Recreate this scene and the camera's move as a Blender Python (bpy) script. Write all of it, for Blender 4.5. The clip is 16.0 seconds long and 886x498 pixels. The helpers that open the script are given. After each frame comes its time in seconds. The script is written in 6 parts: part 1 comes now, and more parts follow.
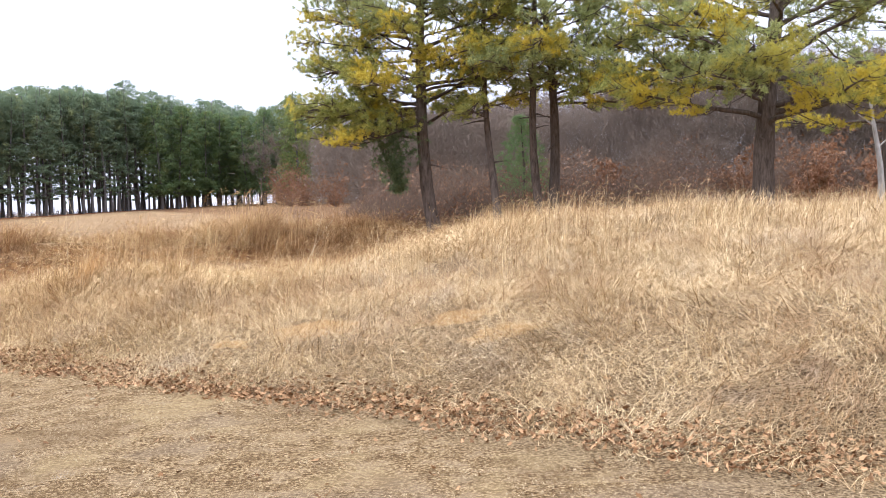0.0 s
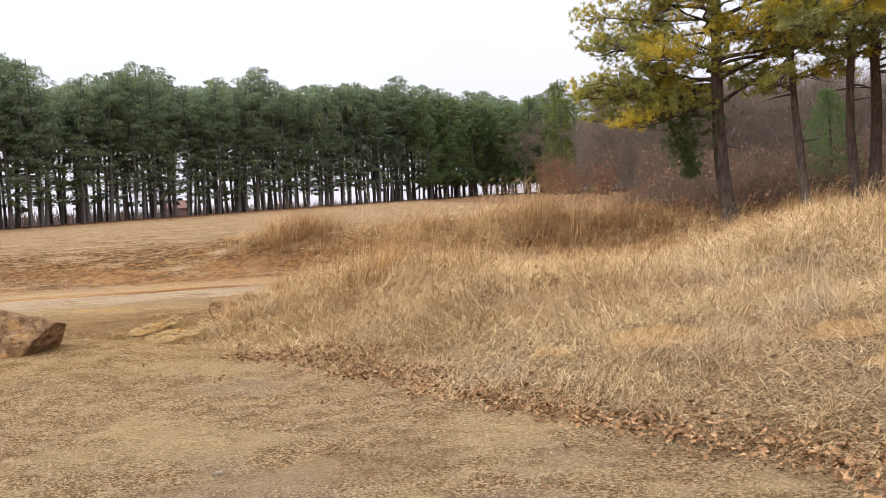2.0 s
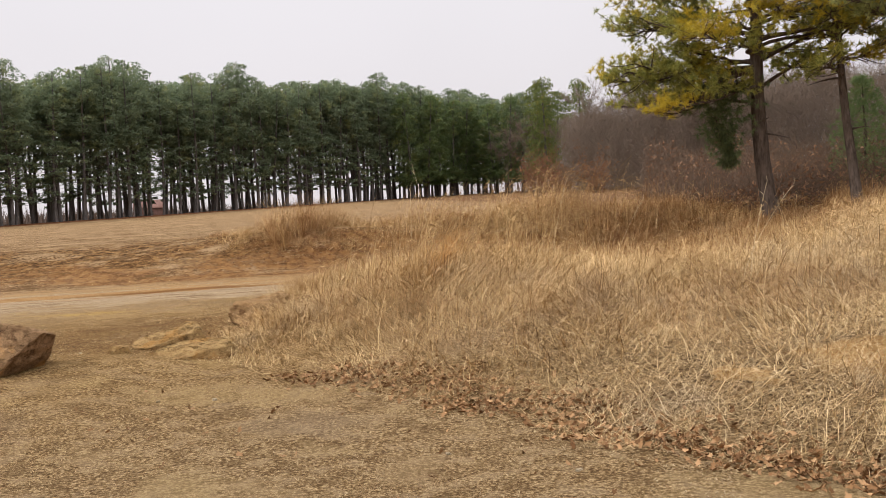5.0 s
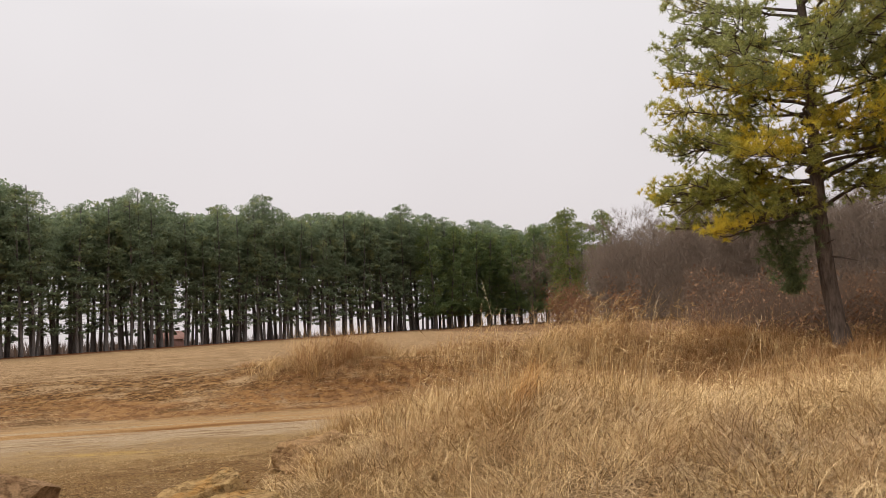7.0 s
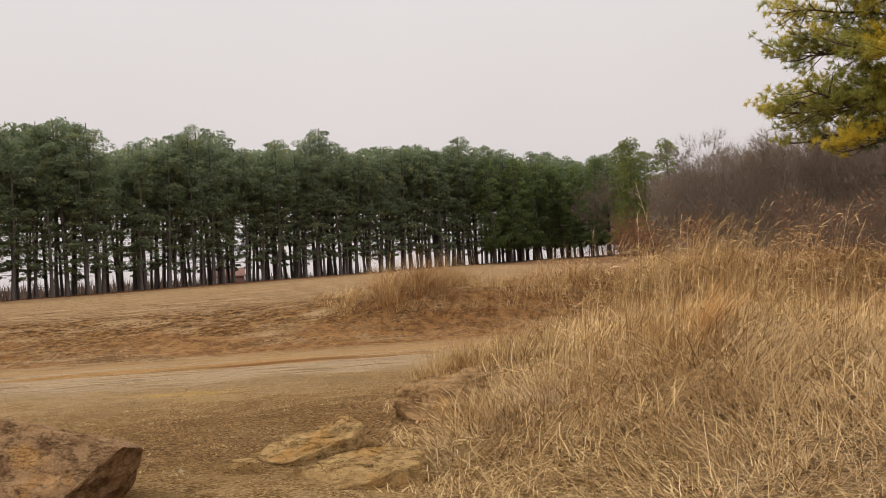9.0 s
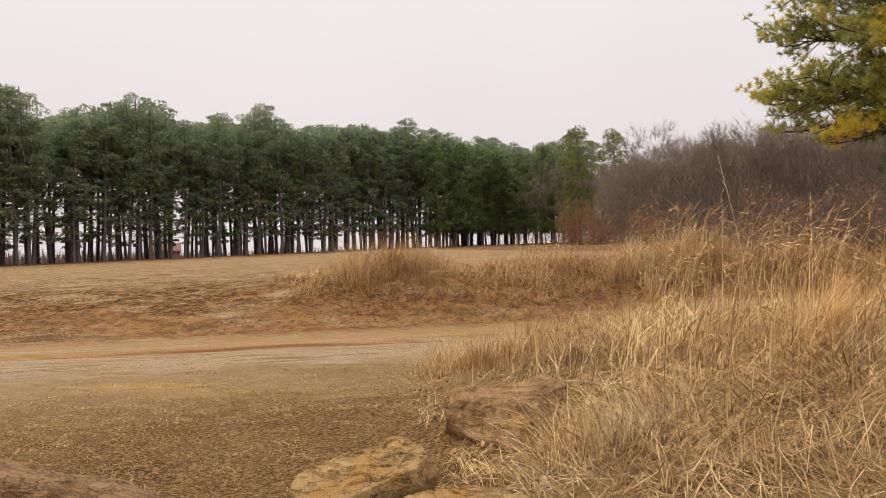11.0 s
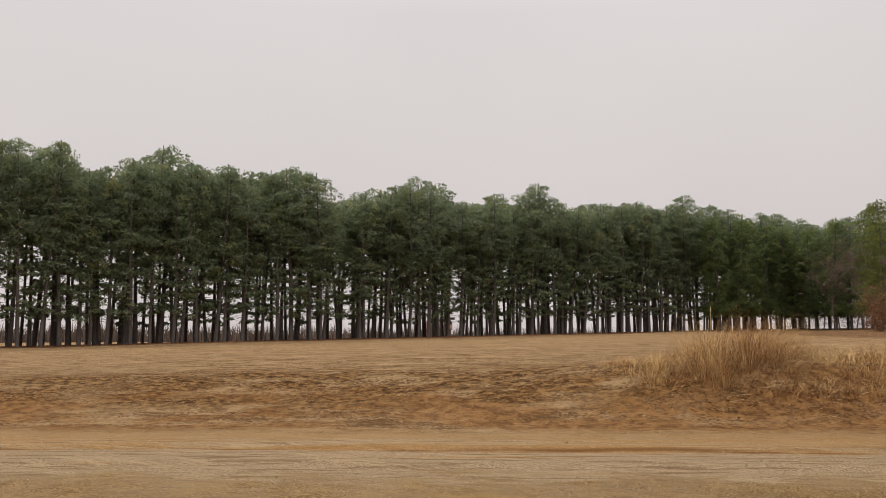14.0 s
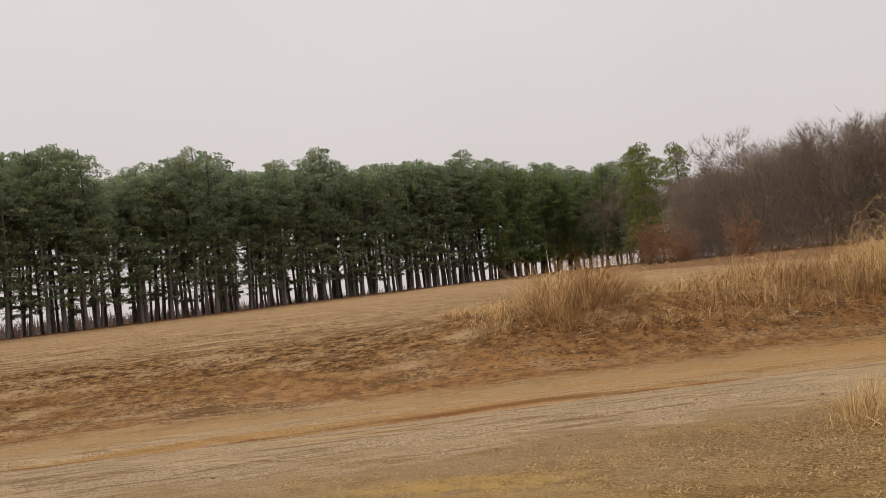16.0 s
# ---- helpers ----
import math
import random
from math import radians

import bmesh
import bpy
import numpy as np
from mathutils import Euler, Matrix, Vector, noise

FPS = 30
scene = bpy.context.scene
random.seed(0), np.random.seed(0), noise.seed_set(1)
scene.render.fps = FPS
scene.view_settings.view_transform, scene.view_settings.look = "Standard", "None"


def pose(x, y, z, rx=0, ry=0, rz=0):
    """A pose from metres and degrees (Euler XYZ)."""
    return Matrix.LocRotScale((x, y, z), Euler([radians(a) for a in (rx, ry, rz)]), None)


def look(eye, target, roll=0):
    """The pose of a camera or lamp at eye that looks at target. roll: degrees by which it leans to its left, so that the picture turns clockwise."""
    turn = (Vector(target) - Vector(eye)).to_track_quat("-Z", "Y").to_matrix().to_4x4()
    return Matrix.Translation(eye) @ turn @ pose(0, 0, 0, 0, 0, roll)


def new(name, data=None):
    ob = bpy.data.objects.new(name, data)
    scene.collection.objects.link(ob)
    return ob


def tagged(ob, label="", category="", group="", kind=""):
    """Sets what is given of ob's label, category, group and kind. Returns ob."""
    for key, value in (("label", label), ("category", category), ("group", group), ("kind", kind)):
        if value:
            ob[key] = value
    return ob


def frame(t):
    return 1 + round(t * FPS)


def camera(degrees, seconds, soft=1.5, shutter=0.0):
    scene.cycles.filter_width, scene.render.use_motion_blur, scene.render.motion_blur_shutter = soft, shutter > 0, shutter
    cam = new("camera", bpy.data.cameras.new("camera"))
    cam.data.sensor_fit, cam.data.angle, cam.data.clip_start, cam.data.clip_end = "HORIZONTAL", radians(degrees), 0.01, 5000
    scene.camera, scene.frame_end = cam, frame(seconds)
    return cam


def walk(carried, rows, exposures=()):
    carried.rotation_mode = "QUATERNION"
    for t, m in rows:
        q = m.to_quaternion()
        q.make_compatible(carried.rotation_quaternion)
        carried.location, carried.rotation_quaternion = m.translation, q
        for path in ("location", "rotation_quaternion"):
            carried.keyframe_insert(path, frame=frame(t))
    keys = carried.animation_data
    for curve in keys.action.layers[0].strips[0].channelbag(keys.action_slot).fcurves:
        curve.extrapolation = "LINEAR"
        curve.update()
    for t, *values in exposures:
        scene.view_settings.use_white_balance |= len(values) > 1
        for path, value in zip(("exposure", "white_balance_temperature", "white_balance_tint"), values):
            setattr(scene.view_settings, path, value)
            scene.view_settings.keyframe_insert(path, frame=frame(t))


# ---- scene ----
cam = camera(51.98, 16.0, soft=0.7)
PATH = [
    (0, (0.003, 0.003, 1.554), (0.009, 2.001, 1.463), -2.45),
    (0.5, (-0.210, 0.389, 1.551), (-0.394, 2.378, 1.463), -1.49),
    (1, (-0.383, 0.680, 1.554), (-0.715, 2.651, 1.469), -2.02),
    (1.5, (-0.645, 1.127, 1.553), (-1.080, 3.077, 1.460), -1.51),
    (2, (-0.882, 1.431, 1.547), (-1.437, 3.351, 1.458), -2.89),
    (2.5, (-1.166, 1.778, 1.549), (-1.844, 3.657, 1.445), -3.39),
    (3, (-1.455, 1.998, 1.534), (-2.075, 3.897, 1.439), -4.61),
    (3.2, (-1.570, 2.126, 1.531), (-2.196, 4.023, 1.435), -5.61),
    (5.3, (-2.738, 3.480, 1.384), (-3.179, 5.429, 1.289), -1.53),
    (5.5, (-2.828, 3.595, 1.384), (-3.185, 5.560, 1.289), -2.39),
    (6, (-3.069, 4.002, 1.365), (-3.436, 5.968, 1.370), -3.90),
    (6.5, (-3.303, 4.256, 1.350), (-3.692, 6.216, 1.436), -2.79),
    (7, (-3.555, 4.636, 1.333), (-4.081, 6.555, 1.533), -2.83),
    (7.5, (-3.913, 5.126, 1.293), (-4.506, 7.023, 1.513), -1.67),
    (8, (-4.146, 5.446, 1.279), (-4.722, 7.354, 1.448), -3.29),
    (8.5, (-4.471, 5.795, 1.258), (-5.134, 7.677, 1.384), -3.96),
    (9, (-4.817, 6.151, 1.230), (-5.466, 8.041, 1.295), -3.35),
    (9.2, (-4.906, 6.272, 1.225), (-5.540, 8.168, 1.299), -3.62),
    (11.3, (-6.189, 7.406, 1.269), (-6.706, 9.338, 1.289), -1.29),
    (11.5, (-6.309, 7.508, 1.283), (-6.892, 9.420, 1.337), -1.47),
    (12, (-6.648, 7.675, 1.295), (-7.342, 9.548, 1.384), -0.80),
    (12.5, (-7.005, 7.932, 1.314), (-7.817, 9.757, 1.417), -2.43),
    (13, (-7.340, 8.104, 1.329), (-8.339, 9.833, 1.446), -2.04),
    (13.5, (-7.748, 8.243, 1.325), (-8.764, 9.957, 1.503), 0.52),
    (14, (-8.144, 8.498, 1.337), (-9.184, 10.194, 1.544), -0.06),
    (14.5, (-8.522, 8.644, 1.314), (-9.509, 10.377, 1.464), -2.23),
    (15, (-8.878, 8.939, 1.304), (-9.767, 10.726, 1.419), -3.68),
    (15.5, (-9.184, 9.191, 1.313), (-9.986, 11.019, 1.429), -3.63),
    (16, (-9.517, 9.471, 1.317), (-10.130, 11.372, 1.422), -5.92),
]
EXPOSURES = [(0.0, 0.95, 5250, 10), (1.0, 0.95, 5280, 10), (1.6, 0.76, 5500, 10), (2.3, 0.37, 5950, 10), (3.0, 0.28, 6060, 10), (5.5, 0.2, 6250, 10), (7.0, 0.08, 6400, 10), (7.5, -0.2, 6450, 10), (8.0, -0.2, 6500, 10), (8.5, -0.16, 6540, 10), (9.0, -0.02, 6550, 10), (11.5, 0.18, 6500, 10), (12.0, 0.05, 6520, 10), (12.5, 0.04, 6530, 10), (13.2, -0.08, 6550, 10), (14.5, -0.16, 6560, 10), (16.0, -0.12, 6550, 10)]
walk(cam, [(t, look(eye, target, roll)) for t, eye, target, roll in PATH], EXPOSURES)

# ---- light: a bright overcast sky, brighter overhead, and a veiled sun behind cloud ----
SUN_FROM = Vector((-0.75, -0.42, 0.72)).normalized()
world = bpy.data.worlds.new("overcast")
scene.world = world
world.use_nodes = True
wt = world.node_tree
wt.nodes.clear()


def wnode(kind, **kw):
    n = wt.nodes.new(kind)
    for k, v in kw.items():
        n.inputs[k].default_value = v
    return n


w_out = wnode("ShaderNodeOutputWorld")
w_bg = wnode("ShaderNodeBackground", Strength=1.0)
w_tc = wnode("ShaderNodeTexCoord")
w_sep = wnode("ShaderNodeSeparateXYZ")
w_ramp = wt.nodes.new("ShaderNodeValToRGB")
w_ramp.color_ramp.elements[0].position, w_ramp.color_ramp.elements[0].color = 0.0, (0.735, 0.668, 0.657, 1)
w_ramp.color_ramp.elements[1].position, w_ramp.color_ramp.elements[1].color = 1.0, (2.35, 2.3, 2.3, 1)
e_mid = w_ramp.color_ramp.elements.new(0.35)
e_mid.color = (0.83, 0.785, 0.78, 1)
w_noise = wnode("ShaderNodeTexNoise", Scale=2.2, Detail=4.0, Roughness=0.5)
w_nr = wnode("ShaderNodeMapRange")
w_nr.inputs["To Min"].default_value, w_nr.inputs["To Max"].default_value = 0.93, 1.07
w_mul = wt.nodes.new("ShaderNodeMix")
w_mul.data_type, w_mul.blend_type = "RGBA", "MULTIPLY"
w_mul.inputs["Factor"].default_value = 1.0
w_sky = wt.nodes.new("ShaderNodeTexSky")
w_sky.sky_type, w_sky.sun_disc = "NISHITA", False
w_sky.sun_elevation, w_sky.sun_rotation = math.asin(SUN_FROM.z), math.atan2(SUN_FROM.x, SUN_FROM.y)
w_sky.dust_density = 4.0
w_dim = wt.nodes.new("ShaderNodeMix")
w_dim.data_type, w_dim.blend_type = "RGBA", "MULTIPLY"
w_dim.inputs["Factor"].default_value = 1.0
w_dim.inputs["B"].default_value = (0.08, 0.08, 0.08, 1)
w_mix = wt.nodes.new("ShaderNodeMix")
w_mix.data_type = "RGBA"
w_mix.inputs["Factor"].default_value = 0.06
wl = wt.links.new
wl(w_tc.outputs["Generated"], w_sep.inputs[0])
wl(w_sep.outputs["Z"], w_ramp.inputs[0])
wl(w_tc.outputs["Generated"], w_noise.inputs["Vector"])
wl(w_noise.outputs[0], w_nr.inputs["Value"])
wl(w_ramp.outputs[0], w_mul.inputs["A"])
wl(w_nr.outputs[0], w_mul.inputs["B"])
wl(w_sky.outputs[0], w_dim.inputs["A"])
wl(w_mul.outputs["Result"], w_mix.inputs["A"])
wl(w_dim.outputs["Result"], w_mix.inputs["B"])
wl(w_mix.outputs["Result"], w_bg.inputs["Color"])
wl(w_bg.outputs[0], w_out.inputs[0])

sun = new("sun", bpy.data.lights.new("sun", "SUN"))
sun.data.energy, sun.data.angle, sun.data.color = 1.2, radians(18), (1.0, 0.95, 0.86)
sun.matrix_world = look(SUN_FROM * 60, (0, 0, 0))


# ---- materials ----
class Mat:
    """A small builder of node materials."""

    def __init__(self, name, rough=0.9):
        self.m = bpy.data.materials.new(name)
        self.m.use_nodes = True
        self.t = self.m.node_tree
        self.b = self.t.nodes["Principled BSDF"]
        self.b.inputs["Roughness"].default_value = rough
        self.b.inputs["Specular IOR Level"].default_value = 0.04
        self.pos = self.t.nodes.new("ShaderNodeNewGeometry").outputs["Position"]

    def n(self, kind, *links, **kw):
        node = self.t.nodes.new(kind)
        for k, v in kw.items():
            node.inputs[k].default_value = v
        for k, s in links:
            self.t.links.new(s, node.inputs[k])
        return node

    def noise(self, scale, detail=4.0, rough=0.55, stretch=None, vec=None):
        vec = vec or self.pos
        if stretch:
            vec = self.n("ShaderNodeVectorMath", (0, vec))
            vec.operation = "MULTIPLY"
            vec.inputs[1].default_value = stretch
            vec = vec.outputs[0]
        return self.n("ShaderNodeTexNoise", ("Vector", vec), Scale=scale, Detail=detail, Roughness=rough).outputs[0]

    def math(self, op, a, b=None, c=None):
        node = self.t.nodes.new("ShaderNodeMath")
        node.operation = op
        for i, v in enumerate((a, b, c)):
            if v is None:
                continue
            if isinstance(v, (int, float)):
                node.inputs[i].default_value = v
            else:
                self.t.links.new(v, node.inputs[i])
        return node.outputs[0]

    def band(self, v, lo, hi, to=(0.0, 1.0)):
        node = self.n("ShaderNodeMapRange", ("Value", v))
        node.interpolation_type = "SMOOTHSTEP"
        for k, x in (("From Min", lo), ("From Max", hi), ("To Min", to[0]), ("To Max", to[1])):
            node.inputs[k].default_value = x
        return node.outputs[0]

    def dot(self, d, vec=None):
        node = self.n("ShaderNodeVectorMath", (0, vec or self.pos))
        node.operation = "DOT_PRODUCT"
        node.inputs[1].default_value = d
        return node.outputs["Value"]

    def away(self, p, squash=(1, 1, 0)):
        """The distance from a place, in plan."""
        node = self.n("ShaderNodeVectorMath", (0, self.pos))
        node.operation = "SUBTRACT"
        node.inputs[1].default_value = p
        node2 = self.n("ShaderNodeVectorMath", (0, node.outputs[0]))
        node2.operation = "MULTIPLY"
        node2.inputs[1].default_value = squash
        node3 = self.n("ShaderNodeVectorMath", (0, node2.outputs[0]))
        node3.operation = "LENGTH"
        return node3.outputs["Value"]

    def ramp(self, v, *stops):
        node = self.n("ShaderNodeValToRGB", (0, v))
        el = node.color_ramp.elements
        while len(el) < len(stops):
            el.new(0.5)
        for e, (p, c) in zip(el, stops):
            e.position, e.color = p, (*c, 1)
        return node.outputs[0]

    def mix(self, f, a, b, blend="MIX"):
        node = self.t.nodes.new("ShaderNodeMix")
        node.data_type, node.blend_type = "RGBA", blend
        for k, v in (("Factor", f), ("A", a), ("B", b)):
            if isinstance(v, (int, float)):
                node.inputs[k].default_value = v
            elif isinstance(v, tuple):
                node.inputs[k].default_value = (*v, 1)
            else:
                self.t.links.new(v, node.inputs[k])
        return node.outputs["Result"]

    def bump(self, h, strength=0.5, dist=0.02):
        node = self.n("ShaderNodeBump", ("Height", h), Strength=strength, Distance=dist)
        self.t.links.new(node.outputs[0], self.b.inputs["Normal"])

    def colour(self, c):
        self.t.links.new(c, self.b.inputs["Base Color"])
        return self.m

    def island(self):
        return self.t.nodes.new("ShaderNodeNewGeometry").outputs["Random Per Island"]

    def shifted(self, by):
        node = self.n("ShaderNodeVectorMath", (0, self.pos))
        node.operation = "ADD"
        node.inputs[1].default_value = by
        return node.outputs[0]

    def random(self):
        return self.t.nodes.new("ShaderNodeObjectInfo").outputs["Random"]


def blade_material(name, dark, mid, light, patch=0.35, patch_tint=(0.30, 0.18, 0.09)):
    k = Mat(name, 0.75)
    c = k.ramp(k.island(), (0.0, dark), (0.45, mid), (0.85, light), (1.0, tuple(min(1, v * 1.18) for v in light)))
    f = k.math("MULTIPLY", k.band(k.noise(0.55, 3), 0.4, 0.66), k.band(k.noise(2.6, 4, 0.6), 0.38, 0.6, (0.15, 1.35)))
    f = k.math("MULTIPLY", f, patch)
    c = k.mix(f, c, patch_tint)
    c = k.mix(1.0, c, (1.03, 0.96, 0.84), "MULTIPLY")
    if name in ("straw", "mown_grass"):
        c = k.mix(k.band(k.noise(0.9, 4, 0.6, None, k.shifted((7, 3, 0))), 0.54, 0.66, (0, 0.28)), c, k.mix(k.island(), (0.2, 0.155, 0.115), (0.42, 0.35, 0.27)))
        # cooler towards the start: the camera's early colour cast put into the blades
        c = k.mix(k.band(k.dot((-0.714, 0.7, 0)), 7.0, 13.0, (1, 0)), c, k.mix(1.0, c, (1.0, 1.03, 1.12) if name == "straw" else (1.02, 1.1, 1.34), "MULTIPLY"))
    k.b.inputs["Specular IOR Level"].default_value = 0.08
    return k.colour(c)


M_STRAW = blade_material("straw", (0.14, 0.082, 0.033), (0.45, 0.306, 0.147), (0.72, 0.55, 0.315), 0.6, (0.3, 0.178, 0.083))
M_BROWN = blade_material("brown_grass", (0.15, 0.075, 0.03), (0.35, 0.205, 0.09), (0.58, 0.405, 0.22), 0.65, (0.23, 0.11, 0.048))
M_TAN = blade_material("tan_grass", (0.2, 0.125, 0.055), (0.46, 0.33, 0.17), (0.7, 0.51, 0.28), 0.55, (0.27, 0.14, 0.06))
M_SHORT = blade_material("mown_grass", (0.17, 0.105, 0.047), (0.37, 0.26, 0.13), (0.53, 0.395, 0.215), 0.35, (0.25, 0.155, 0.07))
M_ORANGE = blade_material("bluestem", (0.38, 0.2, 0.07), (0.52, 0.31, 0.12), (0.64, 0.43, 0.2), 0.1)
M_STALK = blade_material("stalk", (0.45, 0.36, 0.22), (0.6, 0.5, 0.34), (0.72, 0.63, 0.46), 0.0)
M_LEAF = blade_material("oak_leaf", (0.13, 0.067, 0.032), (0.25, 0.142, 0.07), (0.4, 0.25, 0.138), 0.1)
M_RUST = blade_material("rusty_litter", (0.1, 0.046, 0.022), (0.2, 0.1, 0.047), (0.33, 0.19, 0.095), 0.1)
M_RUSSET = blade_material("russet_leaf", (0.17, 0.09, 0.054), (0.26, 0.145, 0.09), (0.35, 0.21, 0.135), 0.2, (0.24, 0.14, 0.09))


def needle_material(name, green, light, yellow, share):
    k = Mat(name, 0.6)
    c = k.mix(k.island(), green, light)
    f = k.band(k.noise(0.6, 2), 0.62 - share * 0.3, 0.78 - share * 0.3, (0.0, 0.85))
    c = k.mix(f, c, yellow)
    glow = k.n("ShaderNodeBsdfTranslucent", ("Color", c))
    both = k.n("ShaderNodeMixShader", (1, k.b.outputs[0]), (2, glow.outputs[0]))
    both.inputs[0].default_value = 0.58
    k.t.links.new(both.outputs[0], k.t.nodes["Material Output"].inputs["Surface"])
    return k.colour(c)


M_NEEDLE = needle_material("pine_needles", (0.25, 0.27, 0.105), (0.5, 0.505, 0.19), (0.56, 0.47, 0.08), 0.42)
M_NEEDLE_DARK = needle_material("shaded_needles", (0.1, 0.125, 0.06), (0.2, 0.23, 0.1), (0.2, 0.2, 0.06), 0.0)
M_NEEDLE_Y = needle_material("yellowed_needles", (0.22, 0.23, 0.07), (0.5, 0.48, 0.125), (0.7, 0.54, 0.065), 0.66)
# shelterbelt needles, paler than real foliage: distance haze put into the colour
M_NEEDLE_HAZED = needle_material("hazed_far_needles", (0.195, 0.24, 0.148), (0.262, 0.31, 0.175), (0.35, 0.355, 0.155), 0.3)
M_NEEDLE_MID = needle_material("green_needles", (0.15, 0.2, 0.085), (0.225, 0.275, 0.11), (0.3, 0.3, 0.095), 0.3)
M_NEEDLE_LIME = needle_material("light_needles", (0.14, 0.175, 0.06), (0.245, 0.272, 0.09), (0.34, 0.32, 0.075), 0.3)


def bark_material(name, dark, light, scale=1.0, open_twigs=0.0):
    k = Mat(name, 0.95)
    n1 = k.noise(14 * scale, 6, 0.7, (1, 1, 0.22))
    n2 = k.noise(2.3 * scale, 3)
    c = k.ramp(n1, (0.35, dark), (0.62, light))
    c = k.mix(k.band(n2, 0.4, 0.7, (0, 0.5)), c, tuple(v * 0.7 for v in light))
    k.bump(n1, 0.9, 0.05)
    if open_twigs:
        # fine sprays of twigs let light through
        glow = k.n("ShaderNodeBsdfTranslucent", ("Color", c))
        both = k.n("ShaderNodeMixShader", (1, k.b.outputs[0]), (2, glow.outputs[0]))
        both.inputs[0].default_value = open_twigs
        k.t.links.new(both.outputs[0], k.t.nodes["Material Output"].inputs["Surface"])
    return k.colour(c)


M_BARK = bark_material("pine_bark", (0.052, 0.038, 0.031), (0.155, 0.118, 0.094))
# shelterbelt trunks, lightened: the haze before them is in the bark colour
M_BARK_HAZED = bark_material("hazed_far_bark", (0.1, 0.087, 0.079), (0.17, 0.147, 0.132))
M_TWIG = bark_material("bare_twigs", (0.22, 0.162, 0.12), (0.305, 0.229, 0.174), 0.3, 0.5)
# darker copy of the bare twigs: the brush's own shade put into the colour
M_TWIG_SHADED = bark_material("shaded_twigs", (0.13, 0.085, 0.058), (0.2, 0.137, 0.096), 0.3, 0.35)
M_FARWOOD = bark_material("distant_twigs", (0.1, 0.074, 0.06), (0.15, 0.112, 0.092), 0.1)
M_DEAD = bark_material("bleached_wood", (0.3, 0.26, 0.22), (0.55, 0.5, 0.45))


def rock_material(name, base, light, rust, cracks=0.5):
    k = Mat(name, 0.9)
    big = k.noise(2.4, 5, 0.6)
    blot = k.noise(8, 6, 0.72)
    grain = k.noise(70, 4, 0.75)
    c = k.ramp(blot, (0.36, base), (0.52, light), (0.68, tuple(v * 1.18 for v in light)))
    c = k.mix(k.band(big, 0.5, 0.6, (0, 0.85)), c, rust)
    c = k.mix(k.band(k.noise(5, 6, 0.75), 0.55, 0.63, (0, 0.5)), c, tuple(v * 0.45 for v in base))
    crack = k.math("ABSOLUTE", k.math("SUBTRACT", k.noise(3.2, 4, 0.6, (0.8, 0.8, 2.4)), 0.5))
    c = k.mix(k.band(crack, 0.003, 0.012, (cracks, 0)), c, tuple(v * 0.2 for v in base))
    c = k.mix(0.5, c, k.ramp(grain, (0.36, (0.5, 0.5, 0.5)), (0.6, (1, 1, 1))), "MULTIPLY")
    # thin bedding joints
    bed = k.math("ABSOLUTE", k.math("SUBTRACT", k.noise(2.2, 6, 0.7, (1.0, 2.6, 7.0)), 0.5))
    bed = k.band(bed, 0.003, 0.013, (cracks, 0))
    c = k.mix(bed, c, tuple(v * 0.22 for v in base))
    h = k.math("ADD", k.math("MULTIPLY", blot, 0.6), k.math("MULTIPLY", grain, 0.4))
    h = k.math("SUBTRACT", h, k.math("MULTIPLY", bed, 0.5))
    k.bump(h, 1.0, 0.05)
    return k.colour(c)


M_BOULDER = rock_material("red_sandstone", (0.185, 0.102, 0.05), (0.37, 0.225, 0.115), (0.49, 0.262, 0.092), 0.36)
M_SLAB = rock_material("yellow_sandstone", (0.27, 0.155, 0.063), (0.45, 0.288, 0.122), (0.44, 0.238, 0.078), 0.55)
M_GREYROCK = rock_material("brown_sandstone", (0.2, 0.106, 0.046), (0.39, 0.235, 0.11), (0.42, 0.235, 0.08), 0.3)
M_GRAVEL = rock_material("gravel", (0.36, 0.26, 0.15), (0.52, 0.41, 0.27), (0.42, 0.3, 0.17))

# the lie of the land: w runs across the road, (u, v) along and across the walker's grass bank
ROAD_N = (-0.483, 0.876)
ROAD_LO, ROAD_HI = 20.4, 24.2
CLAY = [(-1.36, 9.7, 0.54), (0.15, 9.2, 0.42), (0.6, 8.35, 0.38), (-2.2, 9.4, 0.2)]


